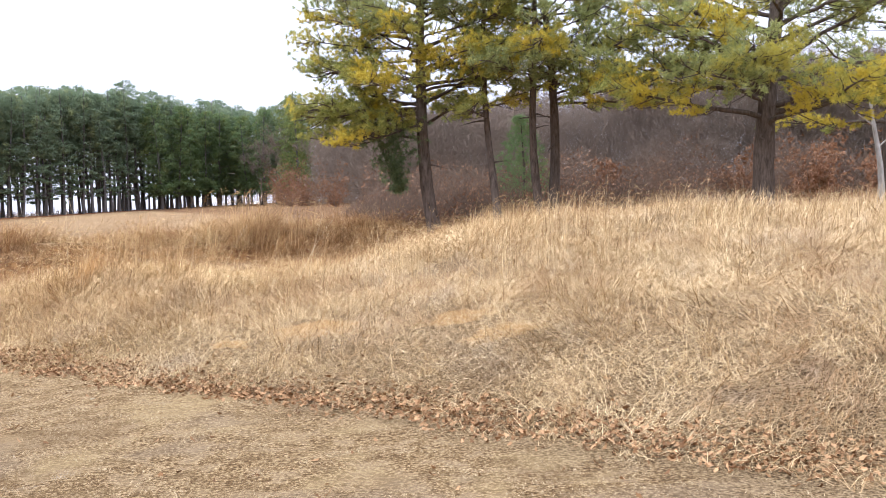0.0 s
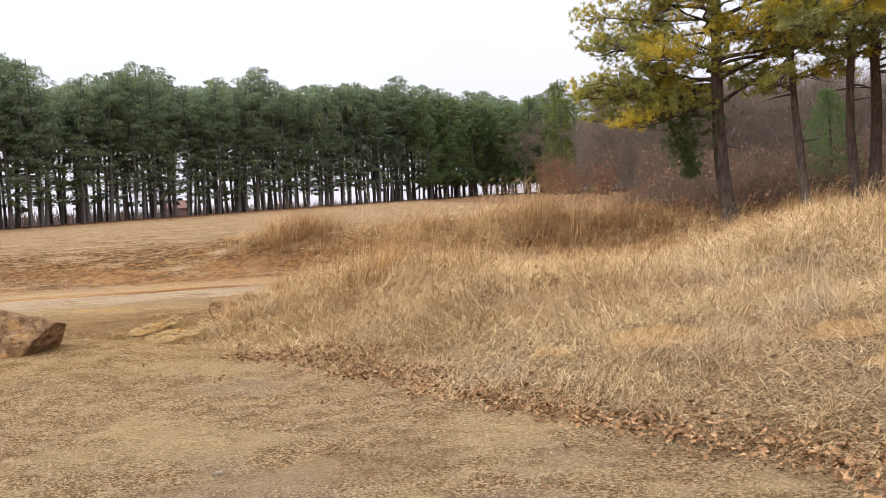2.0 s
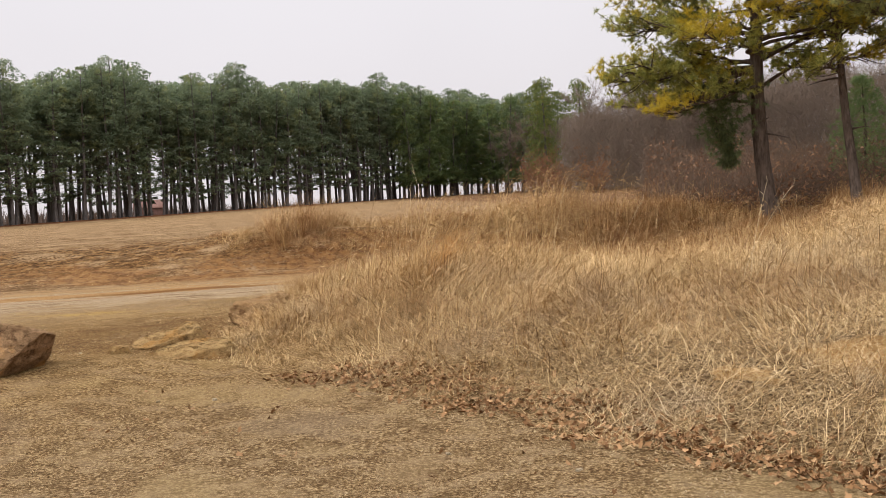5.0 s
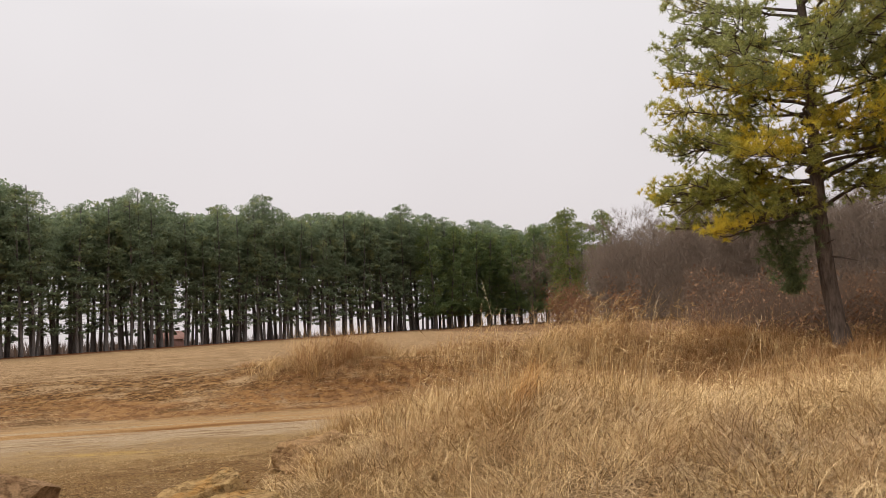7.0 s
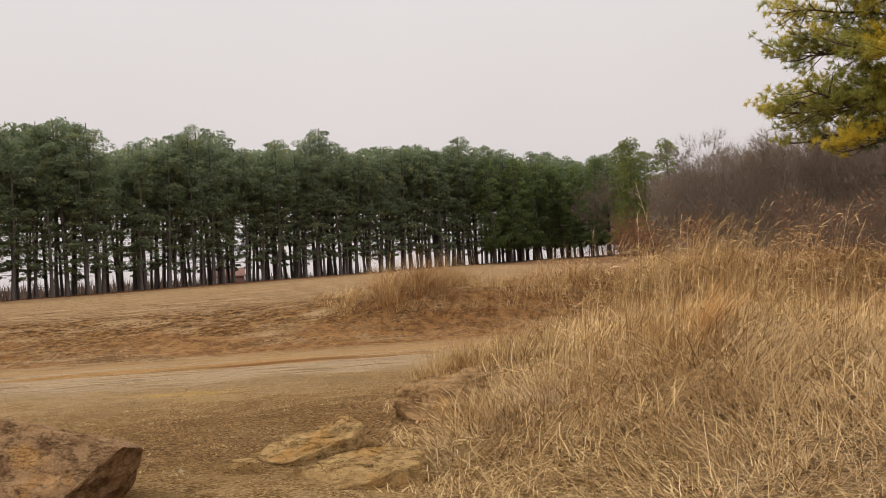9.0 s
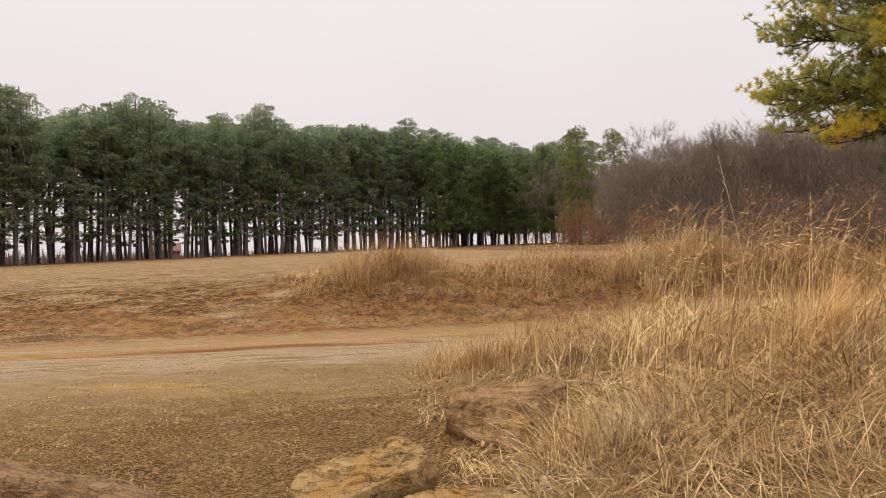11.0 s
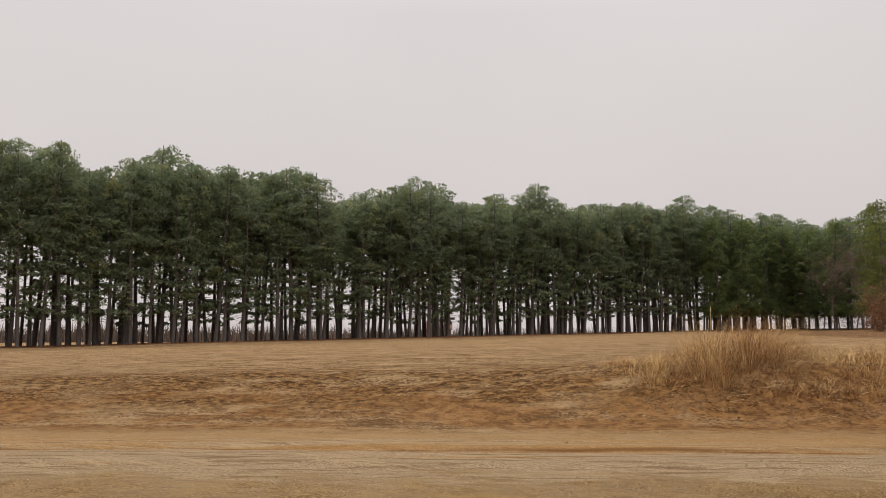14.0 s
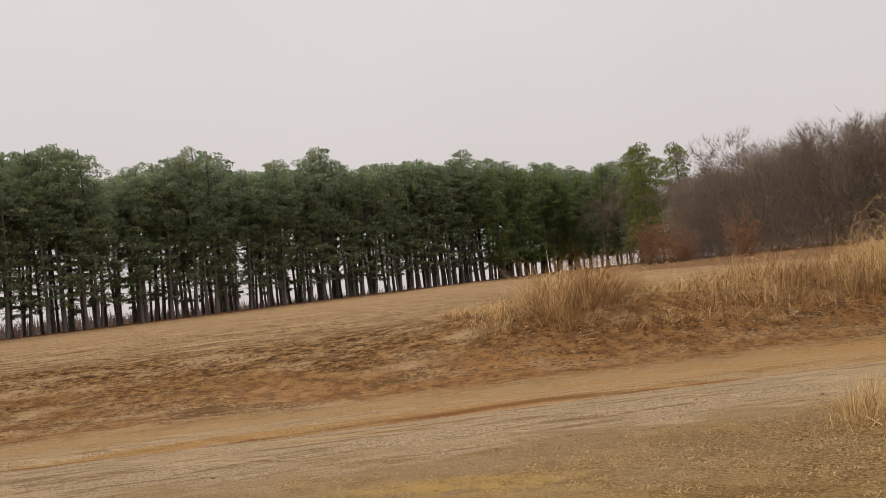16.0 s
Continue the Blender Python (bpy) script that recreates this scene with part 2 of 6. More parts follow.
def ground_material():
    k = Mat("ground", 0.95)
    wob = k.math("SUBTRACT", k.noise(0.5, 4), 0.5)
    w = k.math("ADD", k.dot((*ROAD_N, 0)), k.math("MULTIPLY", wob, 1.1))
    road = k.rotated()
    speck = k.noise(95, 3, 0.7)
    fine = k.noise(38, 5, 0.78)
    mid = k.noise(4.5, 5, 0.65)
    big = k.noise(0.55, 4)
    # mown dead turf: straw over dark gaps, in patches
    turf = k.ramp(fine, (0.42, (0.095, 0.053, 0.021)), (0.48, (0.25, 0.158, 0.066)), (0.53, (0.41, 0.275, 0.128)), (0.59, (0.62, 0.45, 0.235)))
    turf = k.mix(k.band(speck, 0.44, 0.56, (0.6, 0.0)), turf, (0.12, 0.068, 0.027))
    turf = k.mix(k.band(mid, 0.5, 0.62, (0, 0.4)), turf, (0.42, 0.3, 0.165))
    turf = k.mix(k.band(mid, 0.38, 0.48, (0.45, 0)), turf, (0.13, 0.078, 0.033))
    turf = k.mix(k.band(big, 0.53, 0.64, (0, 0.45)), turf, (0.185, 0.118, 0.055))
    turf = k.mix(k.band(k.noise(1.3, 4), 0.56, 0.66, (0, 0.4)), turf, (0.37, 0.255, 0.125))
    # broad faded patches: yellow straw, and grey worn thatch
    turf = k.mix(k.band(k.noise(0.75, 4, 0.6, None, k.shifted((3, 11, 0))), 0.52, 0.62, (0, 0.5)), turf, k.mix(fine, (0.24, 0.165, 0.07), (0.56, 0.4, 0.19)))
    turf = k.mix(k.band(k.noise(0.6, 4, 0.6, None, k.shifted((23, 5, 0))), 0.52, 0.62, (0, 0.4)), turf, k.mix(fine, (0.13, 0.088, 0.05), (0.43, 0.315, 0.19)))
    # pale gravelly dirt that spreads from the road
    spill = k.math("MULTIPLY", k.band(w, 16.0, 20.6), k.band(k.noise(1.1, 5, 0.65), 0.36, 0.56, (0.15, 0.55)))
    turf = k.mix(k.math("MULTIPLY", spill, k.band(k.dot((1, 0, 0)), -9.5, -8.0, (1, 0))), turf, k.mix(k.noise(55, 4, 0.8), (0.18, 0.125, 0.075), (0.5, 0.39, 0.27)))
    # worn grey-brown soil beside the rocks
    soil = k.ramp(k.noise(34, 5, 0.8), (0.43, (0.032, 0.015, 0.005)), (0.5, (0.125, 0.066, 0.027)), (0.57, (0.31, 0.195, 0.09)))
    f = k.band(k.math("ADD", k.away((-8.6, 12.6, 0), (0.75, 1, 0)), k.math("MULTIPLY", wob, 3.0)), 0.9, 3.0, (0.75, 0.0))
    turf = k.mix(f, turf, soil)
    # thatch under the long grass
    bank = k.math("ADD", k.dot((0.7, 0.714, 0)), k.math("MULTIPLY", wob, 0.6))
    thatch = k.ramp(fine, (0.4, (0.075, 0.046, 0.022)), (0.5, (0.21, 0.138, 0.066)), (0.6, (0.38, 0.27, 0.14)))
    f = k.math("MULTIPLY", k.math("MULTIPLY", k.band(bank, 4.0, 5.0), k.band(w, 19.6, 20.6, (1, 0))), k.band(k.dot((-0.714, 0.7, 0)), 13.8, 15.6, (1, 0.5)))
    col = k.mix(f, turf, thatch)
    # the far field: mown hay stubble in faint strips along the belt
    strip = k.noise(0.9, 5, 0.65, (0.16, 1.5, 1), road)
    field = k.ramp(k.noise(14, 6, 0.8), (0.43, (0.085, 0.047, 0.02)), (0.5, (0.255, 0.165, 0.084)), (0.56, (0.42, 0.295, 0.165)))
    strand = k.noise(1.3, 6, 0.75, (0.7, 1.9, 1), road)
    field = k.mix(k.band(strip, 0.5, 0.57, (0, 0.6)), field, (0.40, 0.285, 0.16))
    field = k.mix(k.band(strip, 0.4, 0.47, (0.6, 0)), field, (0.17, 0.105, 0.05))
    field = k.mix(k.band(strand, 0.42, 0.48, (0.75, 0)), field, (0.10, 0.056, 0.021))
    field = k.mix(k.band(strand, 0.54, 0.6, (0, 0.6)), field, (0.46, 0.335, 0.195))
    field = k.mix(k.band(k.noise(0.08, 3), 0.5, 0.6, (0, 0.3)), field, (0.25, 0.172, 0.092))
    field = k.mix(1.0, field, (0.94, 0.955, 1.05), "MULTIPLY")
    under = k.math("ADD", k.dot((-0.893, 0.45, 0)), k.math("MULTIPLY", wob, 2.0))
    litter = k.math("MULTIPLY", k.band(under, 99.5, 102.0), k.band(under, 118, 124, (1, 0)))
    field = k.mix(litter, field, k.mix(k.band(mid, 0.35, 0.65), (0.085, 0.036, 0.018), (0.17, 0.08, 0.04)))
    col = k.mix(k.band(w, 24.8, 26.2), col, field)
    # leaf litter under the wood and the pines
    wood = k.math("ADD", k.dot((0.93, 0.36, 0)), k.math("MULTIPLY", wob, 3.0))
    wood = k.math("MULTIPLY", k.band(wood, 8.6, 11.0), k.band(w, 25.6, 27.4))
    col = k.mix(wood, col, k.ramp(k.noise(9, 6, 0.8), (0.42, (0.05, 0.028, 0.015)), (0.5, (0.15, 0.088, 0.048)), (0.58, (0.27, 0.165, 0.095))))
    # the scuffed bank past the road: dark broken turf, painted clod shade, reddish earth
    torn_shade = k.noise(0.95, 6, 0.75, (0.75, 1.6, 1), road)
    scuff_shade = k.math("MULTIPLY", k.band(w, 26.6, 28.2), k.band(w, 30.4, 33.5, (1, 0)))
    scuff_shade = k.math("MULTIPLY", scuff_shade, k.band(torn_shade, 0.43, 0.52, (0.1, 1.0)))
    dark = k.ramp(k.noise(6.0, 6, 0.8, (0.8, 1.1, 1), road), (0.43, (0.03, 0.014, 0.005)), (0.5, (0.12, 0.062, 0.024)), (0.57, (0.29, 0.178, 0.078)))
    col = k.mix(k.math("MULTIPLY", scuff_shade, 0.9), col, dark)
    red = k.math("MULTIPLY", k.band(w, 24.8, 26.2), k.band(w, 27.4, 29.6, (1, 0)))
    red = k.math("MULTIPLY", red, k.band(k.noise(0.4, 5, 0.65, (0.6, 1.5, 1), road), 0.44, 0.55, (0.08, 0.7)))
    strip = k.math("MULTIPLY", k.band(w, 26.1, 27.0), k.band(w, 27.3, 28.4, (1, 0)))
    strip = k.math("MULTIPLY", strip, k.band(k.dot((1, 0, 0)), -15.0, -13.4))
    red = k.math("MAXIMUM", red, k.math("MULTIPLY", strip, k.band(mid, 0.36, 0.54, (0.2, 0.8))))
    col = k.mix(red, col, k.mix(k.band(mid, 0.38, 0.6), (0.125, 0.055, 0.02), (0.285, 0.155, 0.064)))
    # the road: pale packed gravel with streaks of ochre clay along it, and a red rut
    packed = k.ramp(k.noise(48, 5, 0.8), (0.41, (0.17, 0.12, 0.078)), (0.5, (0.37, 0.285, 0.193)), (0.58, (0.53, 0.425, 0.31)))
    streak = k.noise(1.0, 6, 0.7, (0.12, 3.4, 1), road)
    thin = k.noise(1.0, 6, 0.75, (0.6, 6.5, 1), road)
    clay = k.mix(k.band(fine, 0.38, 0.62), (0.28, 0.155, 0.06), (0.45, 0.29, 0.138))
    packed = k.mix(k.band(k.math("ADD", streak, k.band(w, 21.6, 23.6, (-0.1, 0.05))), 0.51, 0.6, (0, 0.7)), packed, clay)
    packed = k.mix(k.band(k.noise(0.7, 4, 0.6, (0.4, 1.0, 1), road), 0.52, 0.62, (0, 0.35)), packed, (0.31, 0.25, 0.185))
    packed = k.mix(k.band(thin, 0.42, 0.49, (0.7, 0)), packed, (0.17, 0.105, 0.055))
    packed = k.mix(k.band(k.noise(1.0, 6, 0.75, (0.35, 4.5, 1), k.shifted((7, 3, 0))), 0.53, 0.6, (0, 0.45)), packed, (0.52, 0.4, 0.26))
    on = k.math("MULTIPLY", k.band(w, ROAD_LO - 1.3, ROAD_LO + 1.4), k.band(w, ROAD_HI - 0.8, ROAD_HI + 1.3, (1, 0)))
    on = k.band(k.math("ADD", k.math("MULTIPLY", k.math("SUBTRACT", k.noise(2.2, 6, 0.7, (0.5, 1.2, 1), road), 0.5), 2.6), on), 0.3, 0.85)
    col = k.mix(on, col, packed)
    edge = k.math("MULTIPLY", k.band(w, 22.5, 23.3), k.band(w, 24.2, 26.0, (1, 0)))
    col = k.mix(k.math("MULTIPLY", edge, k.band(k.math("ADD", streak, k.band(k.dot((1, 0, 0)), -13.0, -8.0, (0, 0.12))), 0.44, 0.58, (0.1, 0.65))), col, clay)
    w2 = k.math("ADD", k.dot((*ROAD_N, 0)), k.math("MULTIPLY", k.math("SUBTRACT", k.noise(0.3, 2), 0.5), 0.5))
    rut = k.math("MULTIPLY", k.band(w2, 23.05, 23.12), k.band(w2, 23.14, 23.22, (1, 0)))
    rut = k.math("MULTIPLY", rut, k.band(k.noise(1.0, 5, 0.7, (0.22, 5, 1), road), 0.44, 0.52, (0.05, 0.7)))
    col = k.mix(rut, col, (0.15, 0.062, 0.02))
    # bare clay showing through the long grass, and a yellow patch of turf
    for x, y, r in CLAY:
        f = k.band(k.math("ADD", k.away((x, y, 0), (1, 1.2, 0)), k.math("MULTIPLY", k.math("SUBTRACT", mid, 0.5), 0.9)), r * 0.5, r, (0.9, 0))
        col = k.mix(f, col, k.mix(k.band(fine, 0.38, 0.6), (0.33, 0.175, 0.055), (0.5, 0.31, 0.12)))
    f = k.band(k.math("ADD", k.away((-11.5, 15.45, 0), (0.55, 1.6, 0)), k.math("MULTIPLY", k.math("SUBTRACT", fine, 0.5), 1.6)), 0.1, 0.75, (0.6, 0))
    col = k.mix(k.math("MULTIPLY", f, k.band(mid, 0.38, 0.56, (0.1, 1))), col, k.mix(fine, (0.36, 0.23, 0.06), (0.6, 0.42, 0.13)))
    k.bump(k.math("ADD", k.math("MULTIPLY", fine, 0.5), k.math("MULTIPLY", mid, 0.5)), 1.0, 0.08)
    col = k.mix(1.0, col, (1.06, 0.975, 0.835), "MULTIPLY")
    # ground near the start tinted cooler, a white balance shift put into its colour
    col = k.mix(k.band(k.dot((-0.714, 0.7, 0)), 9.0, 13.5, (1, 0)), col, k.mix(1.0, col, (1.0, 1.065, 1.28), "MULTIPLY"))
    return k.colour(col)


def _rotated(self):
    """Coordinates along and across the road."""
    node = self.n("ShaderNodeCombineXYZ", (0, self.dot((0.876, 0.483, 0))), (1, self.dot((*ROAD_N, 0))))
    return node.outputs[0]


Mat.rotated = _rotated
M_GROUND = ground_material()


# ---- meshes ----
def mesh_of(name, verts, faces, material, smooth=False):
    verts, faces = np.asarray(verts, np.float32), np.asarray(faces, np.int32)
    k = faces.shape[1]
    me = bpy.data.meshes.new(name)
    me.vertices.add(len(verts))
    me.vertices.foreach_set("co", verts.ravel())
    me.loops.add(faces.size)
    me.loops.foreach_set("vertex_index", faces.ravel())
    me.polygons.add(len(faces))
    me.polygons.foreach_set("loop_start", np.arange(len(faces), dtype=np.int32) * k)
    if smooth:
        me.polygons.foreach_set("use_smooth", np.ones(len(faces), bool))
    me.update(calc_edges=True)
    me.materials.append(material)
    return me


def part(name, me, parent=None, label=""):
    ob = new(name, me)
    if parent is not None:
        ob.parent = parent
    return tagged(ob, label) if label else ob


def tube(points, radii, sides=6):
    """Vertices and triangles of a tapered tube along points."""
    p, r = np.asarray(points, float), np.asarray(radii, float)
    d = np.gradient(p, axis=0)
    d /= np.linalg.norm(d, axis=1)[:, None] + 1e-9
    ref = np.where(np.abs(d[:, 2:3]) < 0.8, (0, 0, 1.0), (1.0, 0, 0))
    a = np.cross(d, ref)
    a /= np.linalg.norm(a, axis=1)[:, None] + 1e-9
    b = np.cross(d, a)
    th = np.arange(sides) * 2 * math.pi / sides
    ring = a[:, None] * np.cos(th)[None, :, None] + b[:, None] * np.sin(th)[None, :, None]
    v = (p[:, None] + ring * r[:, None, None]).reshape(-1, 3)
    f = []
    for i in range(len(p) - 1):
        for j in range(sides):
            q = (j + 1) % sides
            a0, a1, b0, b1 = i * sides + j, i * sides + q, (i + 1) * sides + j, (i + 1) * sides + q
            f += [(a0, a1, b1), (a0, b1, b0)]
    top = (len(p) - 1) * sides
    f += [(top, top + j, top + j + 1) for j in range(1, sides - 1)]
    return v, np.array(f)


def joined(pieces):
    vs, fs, n = [], [], 0
    for v, f in pieces:
        vs.append(v)
        fs.append(np.asarray(f) + n)
        n += len(v)
    return np.concatenate(vs), np.concatenate(fs)


def ease(a, b, x):
    t = np.clip((np.asarray(x, float) - a) / (b - a), 0, 1)
    return t * t * (3 - 2 * t)


def lattice(x, y, seed):
    """Smooth value noise in the plane, about -1 to 1."""
    x, y = np.asarray(x, float), np.asarray(y, float)
    xi, yi = np.floor(x), np.floor(y)
    fx, fy = x - xi, y - yi
    fx, fy = fx * fx * (3 - 2 * fx), fy * fy * (3 - 2 * fy)

    def h(a, b):
        s = np.sin(a * 127.1 + b * 311.7 + seed * 74.7) * 43758.5453
        return 2 * (s - np.floor(s)) - 1

    return (h(xi, yi) * (1 - fx) + h(xi + 1, yi) * fx) * (1 - fy) + (h(xi, yi + 1) * (1 - fx) + h(xi + 1, yi + 1) * fx) * fy


def edge_u(v):
    """Where the long grass begins, along u, for a place v across."""
    return np.interp(v, [-5, 2.5, 6.5, 10, 12.5, 14.5, 16.5, 18.5, 20.5, 22.5], [5.3, 5.0, 4.4, 3.75, 2.95, 3.7, 4.7, 6.0, 9.0, 15.0])


def frame_uvw(x, y):
    return 0.7 * x + 0.714 * y, -0.714 * x + 0.7 * y, -0.483 * x + 0.876 * y


def land(x, y):
    x, y = np.asarray(x, float), np.asarray(y, float)
    u, v, w = frame_uvw(x, y)
    xc, yc = np.clip(x, -140, 60), np.clip(y, -40, 175)
    field = np.maximum(0.75 + 0.02 * (yc - 24) + 0.01 * (xc + 21), 0.15)
    behind = (x + 90) * -0.893 + (y - 55) * 0.45
    field = field - 0.009 * np.clip(behind - 10, 0, 120) + 0.3 * ease(-9, -3, behind)
    z = 0.15 * np.exp(-((x + 7.6) ** 2 + (y - 13.0) ** 2) / (2 * 2.2**2)) + 0.17 * np.exp(-((x + 8.1) ** 2 + (y - 9.7) ** 2) / 2.4)
    s = np.maximum(u - edge_u(v) + 0.25 * lattice(x * 0.7, y * 0.7, 3), 0)
    berm = 0.50 + 0.52 * ease(-1.7, 0.9, x) * np.exp(-(((y - 16) / 6.5) ** 2)) + 0.07 * lattice(x * 0.45, y * 0.45, 5) + 0.085 * lattice(x * 1.5, y * 1.5, 9) * ease(0.4, 1.4, s) + 0.1 * np.exp(-(((x + 5.6) / 1.5) ** 2 + ((y - 15) / 1.8) ** 2))
    z = z + (1 - np.exp(-s / 2.0)) * berm * (1 - ease(0, 3.0, w - np.interp(x, [-6, -4.6, -3.6, -1.6, 0.0, 2.0], [17.3, 16.4, 14.0, 14.0, 17.5, 27])) * (1 - ease(0.5, 3, x)))
    z = z + 0.85 * ease(-3.5, 1.5, x) * ease(20.5, 25.5, w) * (1 - ease(-1, 2, x) * 0.3)
    far = ease(26.1, np.interp(x, [-18, -12, -4], [30.6, 29.0, 28.0]), w)
    z = z * (1 - far) + field * far
    z = z + 0.18 * np.exp(-(((x + 12) / 2.4) ** 2 + ((y - 25.8) / 1.4) ** 2))
    rough = 0.02 * lattice(x * 2.3, y * 2.3, 7) + 0.008 * lattice(x * 7.1, y * 7.1, 8)
    on_road = ease(19.8, 21, w) * (1 - ease(23.8, 25, w))
    z = z + rough * (1 - 0.6 * on_road)
    live = 1 - ease(5, 12, x)
    wob = 0.2 * lattice(x * 0.3, y * 0.3, 11)
    for c, d in ((21.5, 0.03), (23.18, 0.05), (22.9, 0.025)):
        z = z - d * live * np.exp(-(((w - c + wob) / 0.13) ** 2))
    z = z + 0.03 * live * np.exp(-(((w - 23.42 + wob) / 0.12) ** 2)) + 0.02 * live * np.exp(-(((w - 22.3 + wob) / 0.5) ** 2))
    return z


def axis(lo, hi, step, far):
    mid = np.arange(lo, hi + step, step)
    out, d, p = [], step, hi
    while p < far:
        d = min(d * 1.22, 160)
        p += d
        out.append(p)
    back, d, p = [], step, lo
    while p > -far:
        d = min(d * 1.22, 160)
        p -= d
        back.append(p)
    return np.array(back[::-1] + list(mid) + out)


def sheet(name, X, Y, lift=0.0):
    xs, ys = np.meshgrid(X, Y)
    z = land(xs, ys) + lift
    v = np.stack([xs, ys, z], -1).reshape(-1, 3)
    n, m = len(X), len(Y)
    i = (np.arange(m - 1)[:, None] * n + np.arange(n - 1)[None]).ravel()
    return mesh_of(name, v, np.stack([i, i + 1, i + n + 1, i + n], 1), M_GROUND, True)


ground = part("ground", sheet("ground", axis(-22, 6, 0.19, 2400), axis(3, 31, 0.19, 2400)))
tagged(ground, "dead winter turf, bare soil and stubble field", "ground", kind="structure")

# the dirt road as its own sheet, a finger above the soil
ra, rb = np.arange(-60, 16, 0.25), np.arange(ROAD_LO + 0.5, ROAD_HI - 0.2, 0.07)
ga, gb = np.meshgrid(ra, rb)
rx, ry = 0.876 * ga - 0.483 * gb, 0.483 * ga + 0.876 * gb
lip = 0.012 * ease(0, 0.25, gb - rb[0]) * ease(0, 0.25, rb[-1] - gb) - 0.006
rv = np.stack([rx, ry, land(rx, ry) + lip], -1).reshape(-1, 3)
ri = (np.arange(len(rb) - 1)[:, None] * len(ra) + np.arange(len(ra) - 1)[None]).ravel()
road = part("road", mesh_of("road", rv, np.stack([ri, ri + 1, ri + len(ra) + 1, ri + len(ra)], 1), M_GROUND, True))
tagged(road, "pale packed gravel track with a red clay rut", "road", kind="structure")


# ---- grass ----
def blades(base, heading, lean0, lean1, length, width, seed=0, links=2):
    """Tapered ribbons of two or three links: base (N, 3), heading, leans from the upright at foot and tip (radians), length, width."""
    rng = np.random.RandomState(seed)
    n = len(base)
    tw = heading + rng.uniform(0.6, 2.5, n)
    side = np.stack([np.cos(tw), np.sin(tw), rng.uniform(-0.3, 0.3, n)], 1) * (width / 2)[:, None]
    turn = rng.normal(0, 0.25, n)
    p, ring = base, [base - side, base + side]
    for i in range(links):
        a = lean0 + (lean1 - lean0) * i / (links - 1)
        hd = heading + turn * i
        p = p + np.stack([np.cos(hd) * np.sin(a), np.sin(hd) * np.sin(a), np.cos(a)], 1) * (length / links)[:, None]
        ring += [p - side * (0.9 - 0.2 * i), p + side * (0.9 - 0.2 * i)] if i < links - 1 else [p]
    k = 2 * links + 1
    v = np.stack(ring, 1).reshape(-1, 3)
    i = np.arange(n)[:, None] * k
    f = [i + (2 * j, 2 * j + 1, 2 * j + 3) for j in range(links - 1)] + [i + (2 * j, 2 * j + 3, 2 * j + 2) for j in range(links - 1)]
    return v, np.concatenate(f + [i + (k - 3, k - 2, k - 1)], 0)


def tussocks(cx, cy, per, spread, height, bias, rng, width, seed, links=4, arch=(0.7, 2.3)):
    """Bunches of grass: blades that spring from one foot, fan out and arch over, drawn towards the heading bias."""
    k = np.repeat(np.arange(len(cx)), per)
    n = len(k)
    r, a = np.abs(rng.normal(0, 1, n)), rng.uniform(0, 6.283, n)
    sp = np.broadcast_to(spread, len(cx))[k]
    x, y = cx[k] + r * np.cos(a) * sp, cy[k] + r * np.sin(a) * sp
    pull = rng.uniform(0.2, 1.5, len(cx))[k]
    hx, hy = np.cos(a) + np.cos(bias[k]) * pull, np.sin(a) + np.sin(bias[k]) * pull
    lean0 = np.clip(0.08 + 0.3 * r + rng.normal(0, 0.14, n), 0, 1.3)
    lean1 = rng.uniform(*arch, n)
    length = height[k] * rng.uniform(0.45, 1.25, n)
    base = np.stack([x, y, land(x, y) - 0.01], 1)
    return blades(base, np.arctan2(hy, hx) + rng.normal(0, 0.25, n), lean0, lean1, length, rng.uniform(*width, n), seed, links)


def culms(x, y, height, heading, nod, rng, width=0.005):
    """Tall thin stems that nod at the top under a drooping seed head."""
    n = len(x)
    t = np.linspace(0, 1, 6)
    lean = np.abs(rng.normal(0.1, 0.1, n))[:, None] * t + nod[:, None] * t**4
    step = height[:, None] / 5
    along = np.concatenate([np.zeros((n, 1)), np.cumsum(np.sin(lean[:, 1:]) * step, 1)], 1)
    up = np.concatenate([np.zeros((n, 1)), np.cumsum(np.cos(lean[:, 1:]) * step, 1)], 1)
    d = np.stack([np.cos(heading), np.sin(heading)], 1)
    p = np.stack([x[:, None] + d[:, :1] * along, y[:, None] + d[:, 1:] * along, (land(x, y) - 0.02)[:, None] + up], 2)
    turn = rng.uniform(0, 6.283, n)
    side = np.stack([np.cos(turn), np.sin(turn), np.zeros(n)], 1)[:, None, :] * (width / 2 * (1.1 - 0.7 * t))[None, :, None]
    v = np.stack([p - side, p + side], 2).reshape(n, 12, 3)
    quad = np.array([(2 * i, 2 * i + 1, 2 * i + 3) for i in range(5)] + [(2 * i, 2 * i + 3, 2 * i + 2) for i in range(5)])
    stem = (v.reshape(-1, 3), (quad[None] + 12 * np.arange(n)[:, None, None]).reshape(-1, 3))
    k = 7
    q = rng.uniform(0, 1, (n, k, 1))
    at = p[:, 4:5] * (1 - q) + p[:, 5:6] * q
    go = rng.normal(0, 0.012, (n, k, 3)) + (p[:, 5:6] - p[:, 4:5]) * 0.4 - (0, 0, 0.025)
    wide = rng.normal(0, 0.45 * width, (n, k, 3))
    ears = np.stack([at - wide, at + wide, at + go], 2).reshape(-1, 3)
    return joined([stem, (ears, np.arange(len(ears)).reshape(-1, 3))])


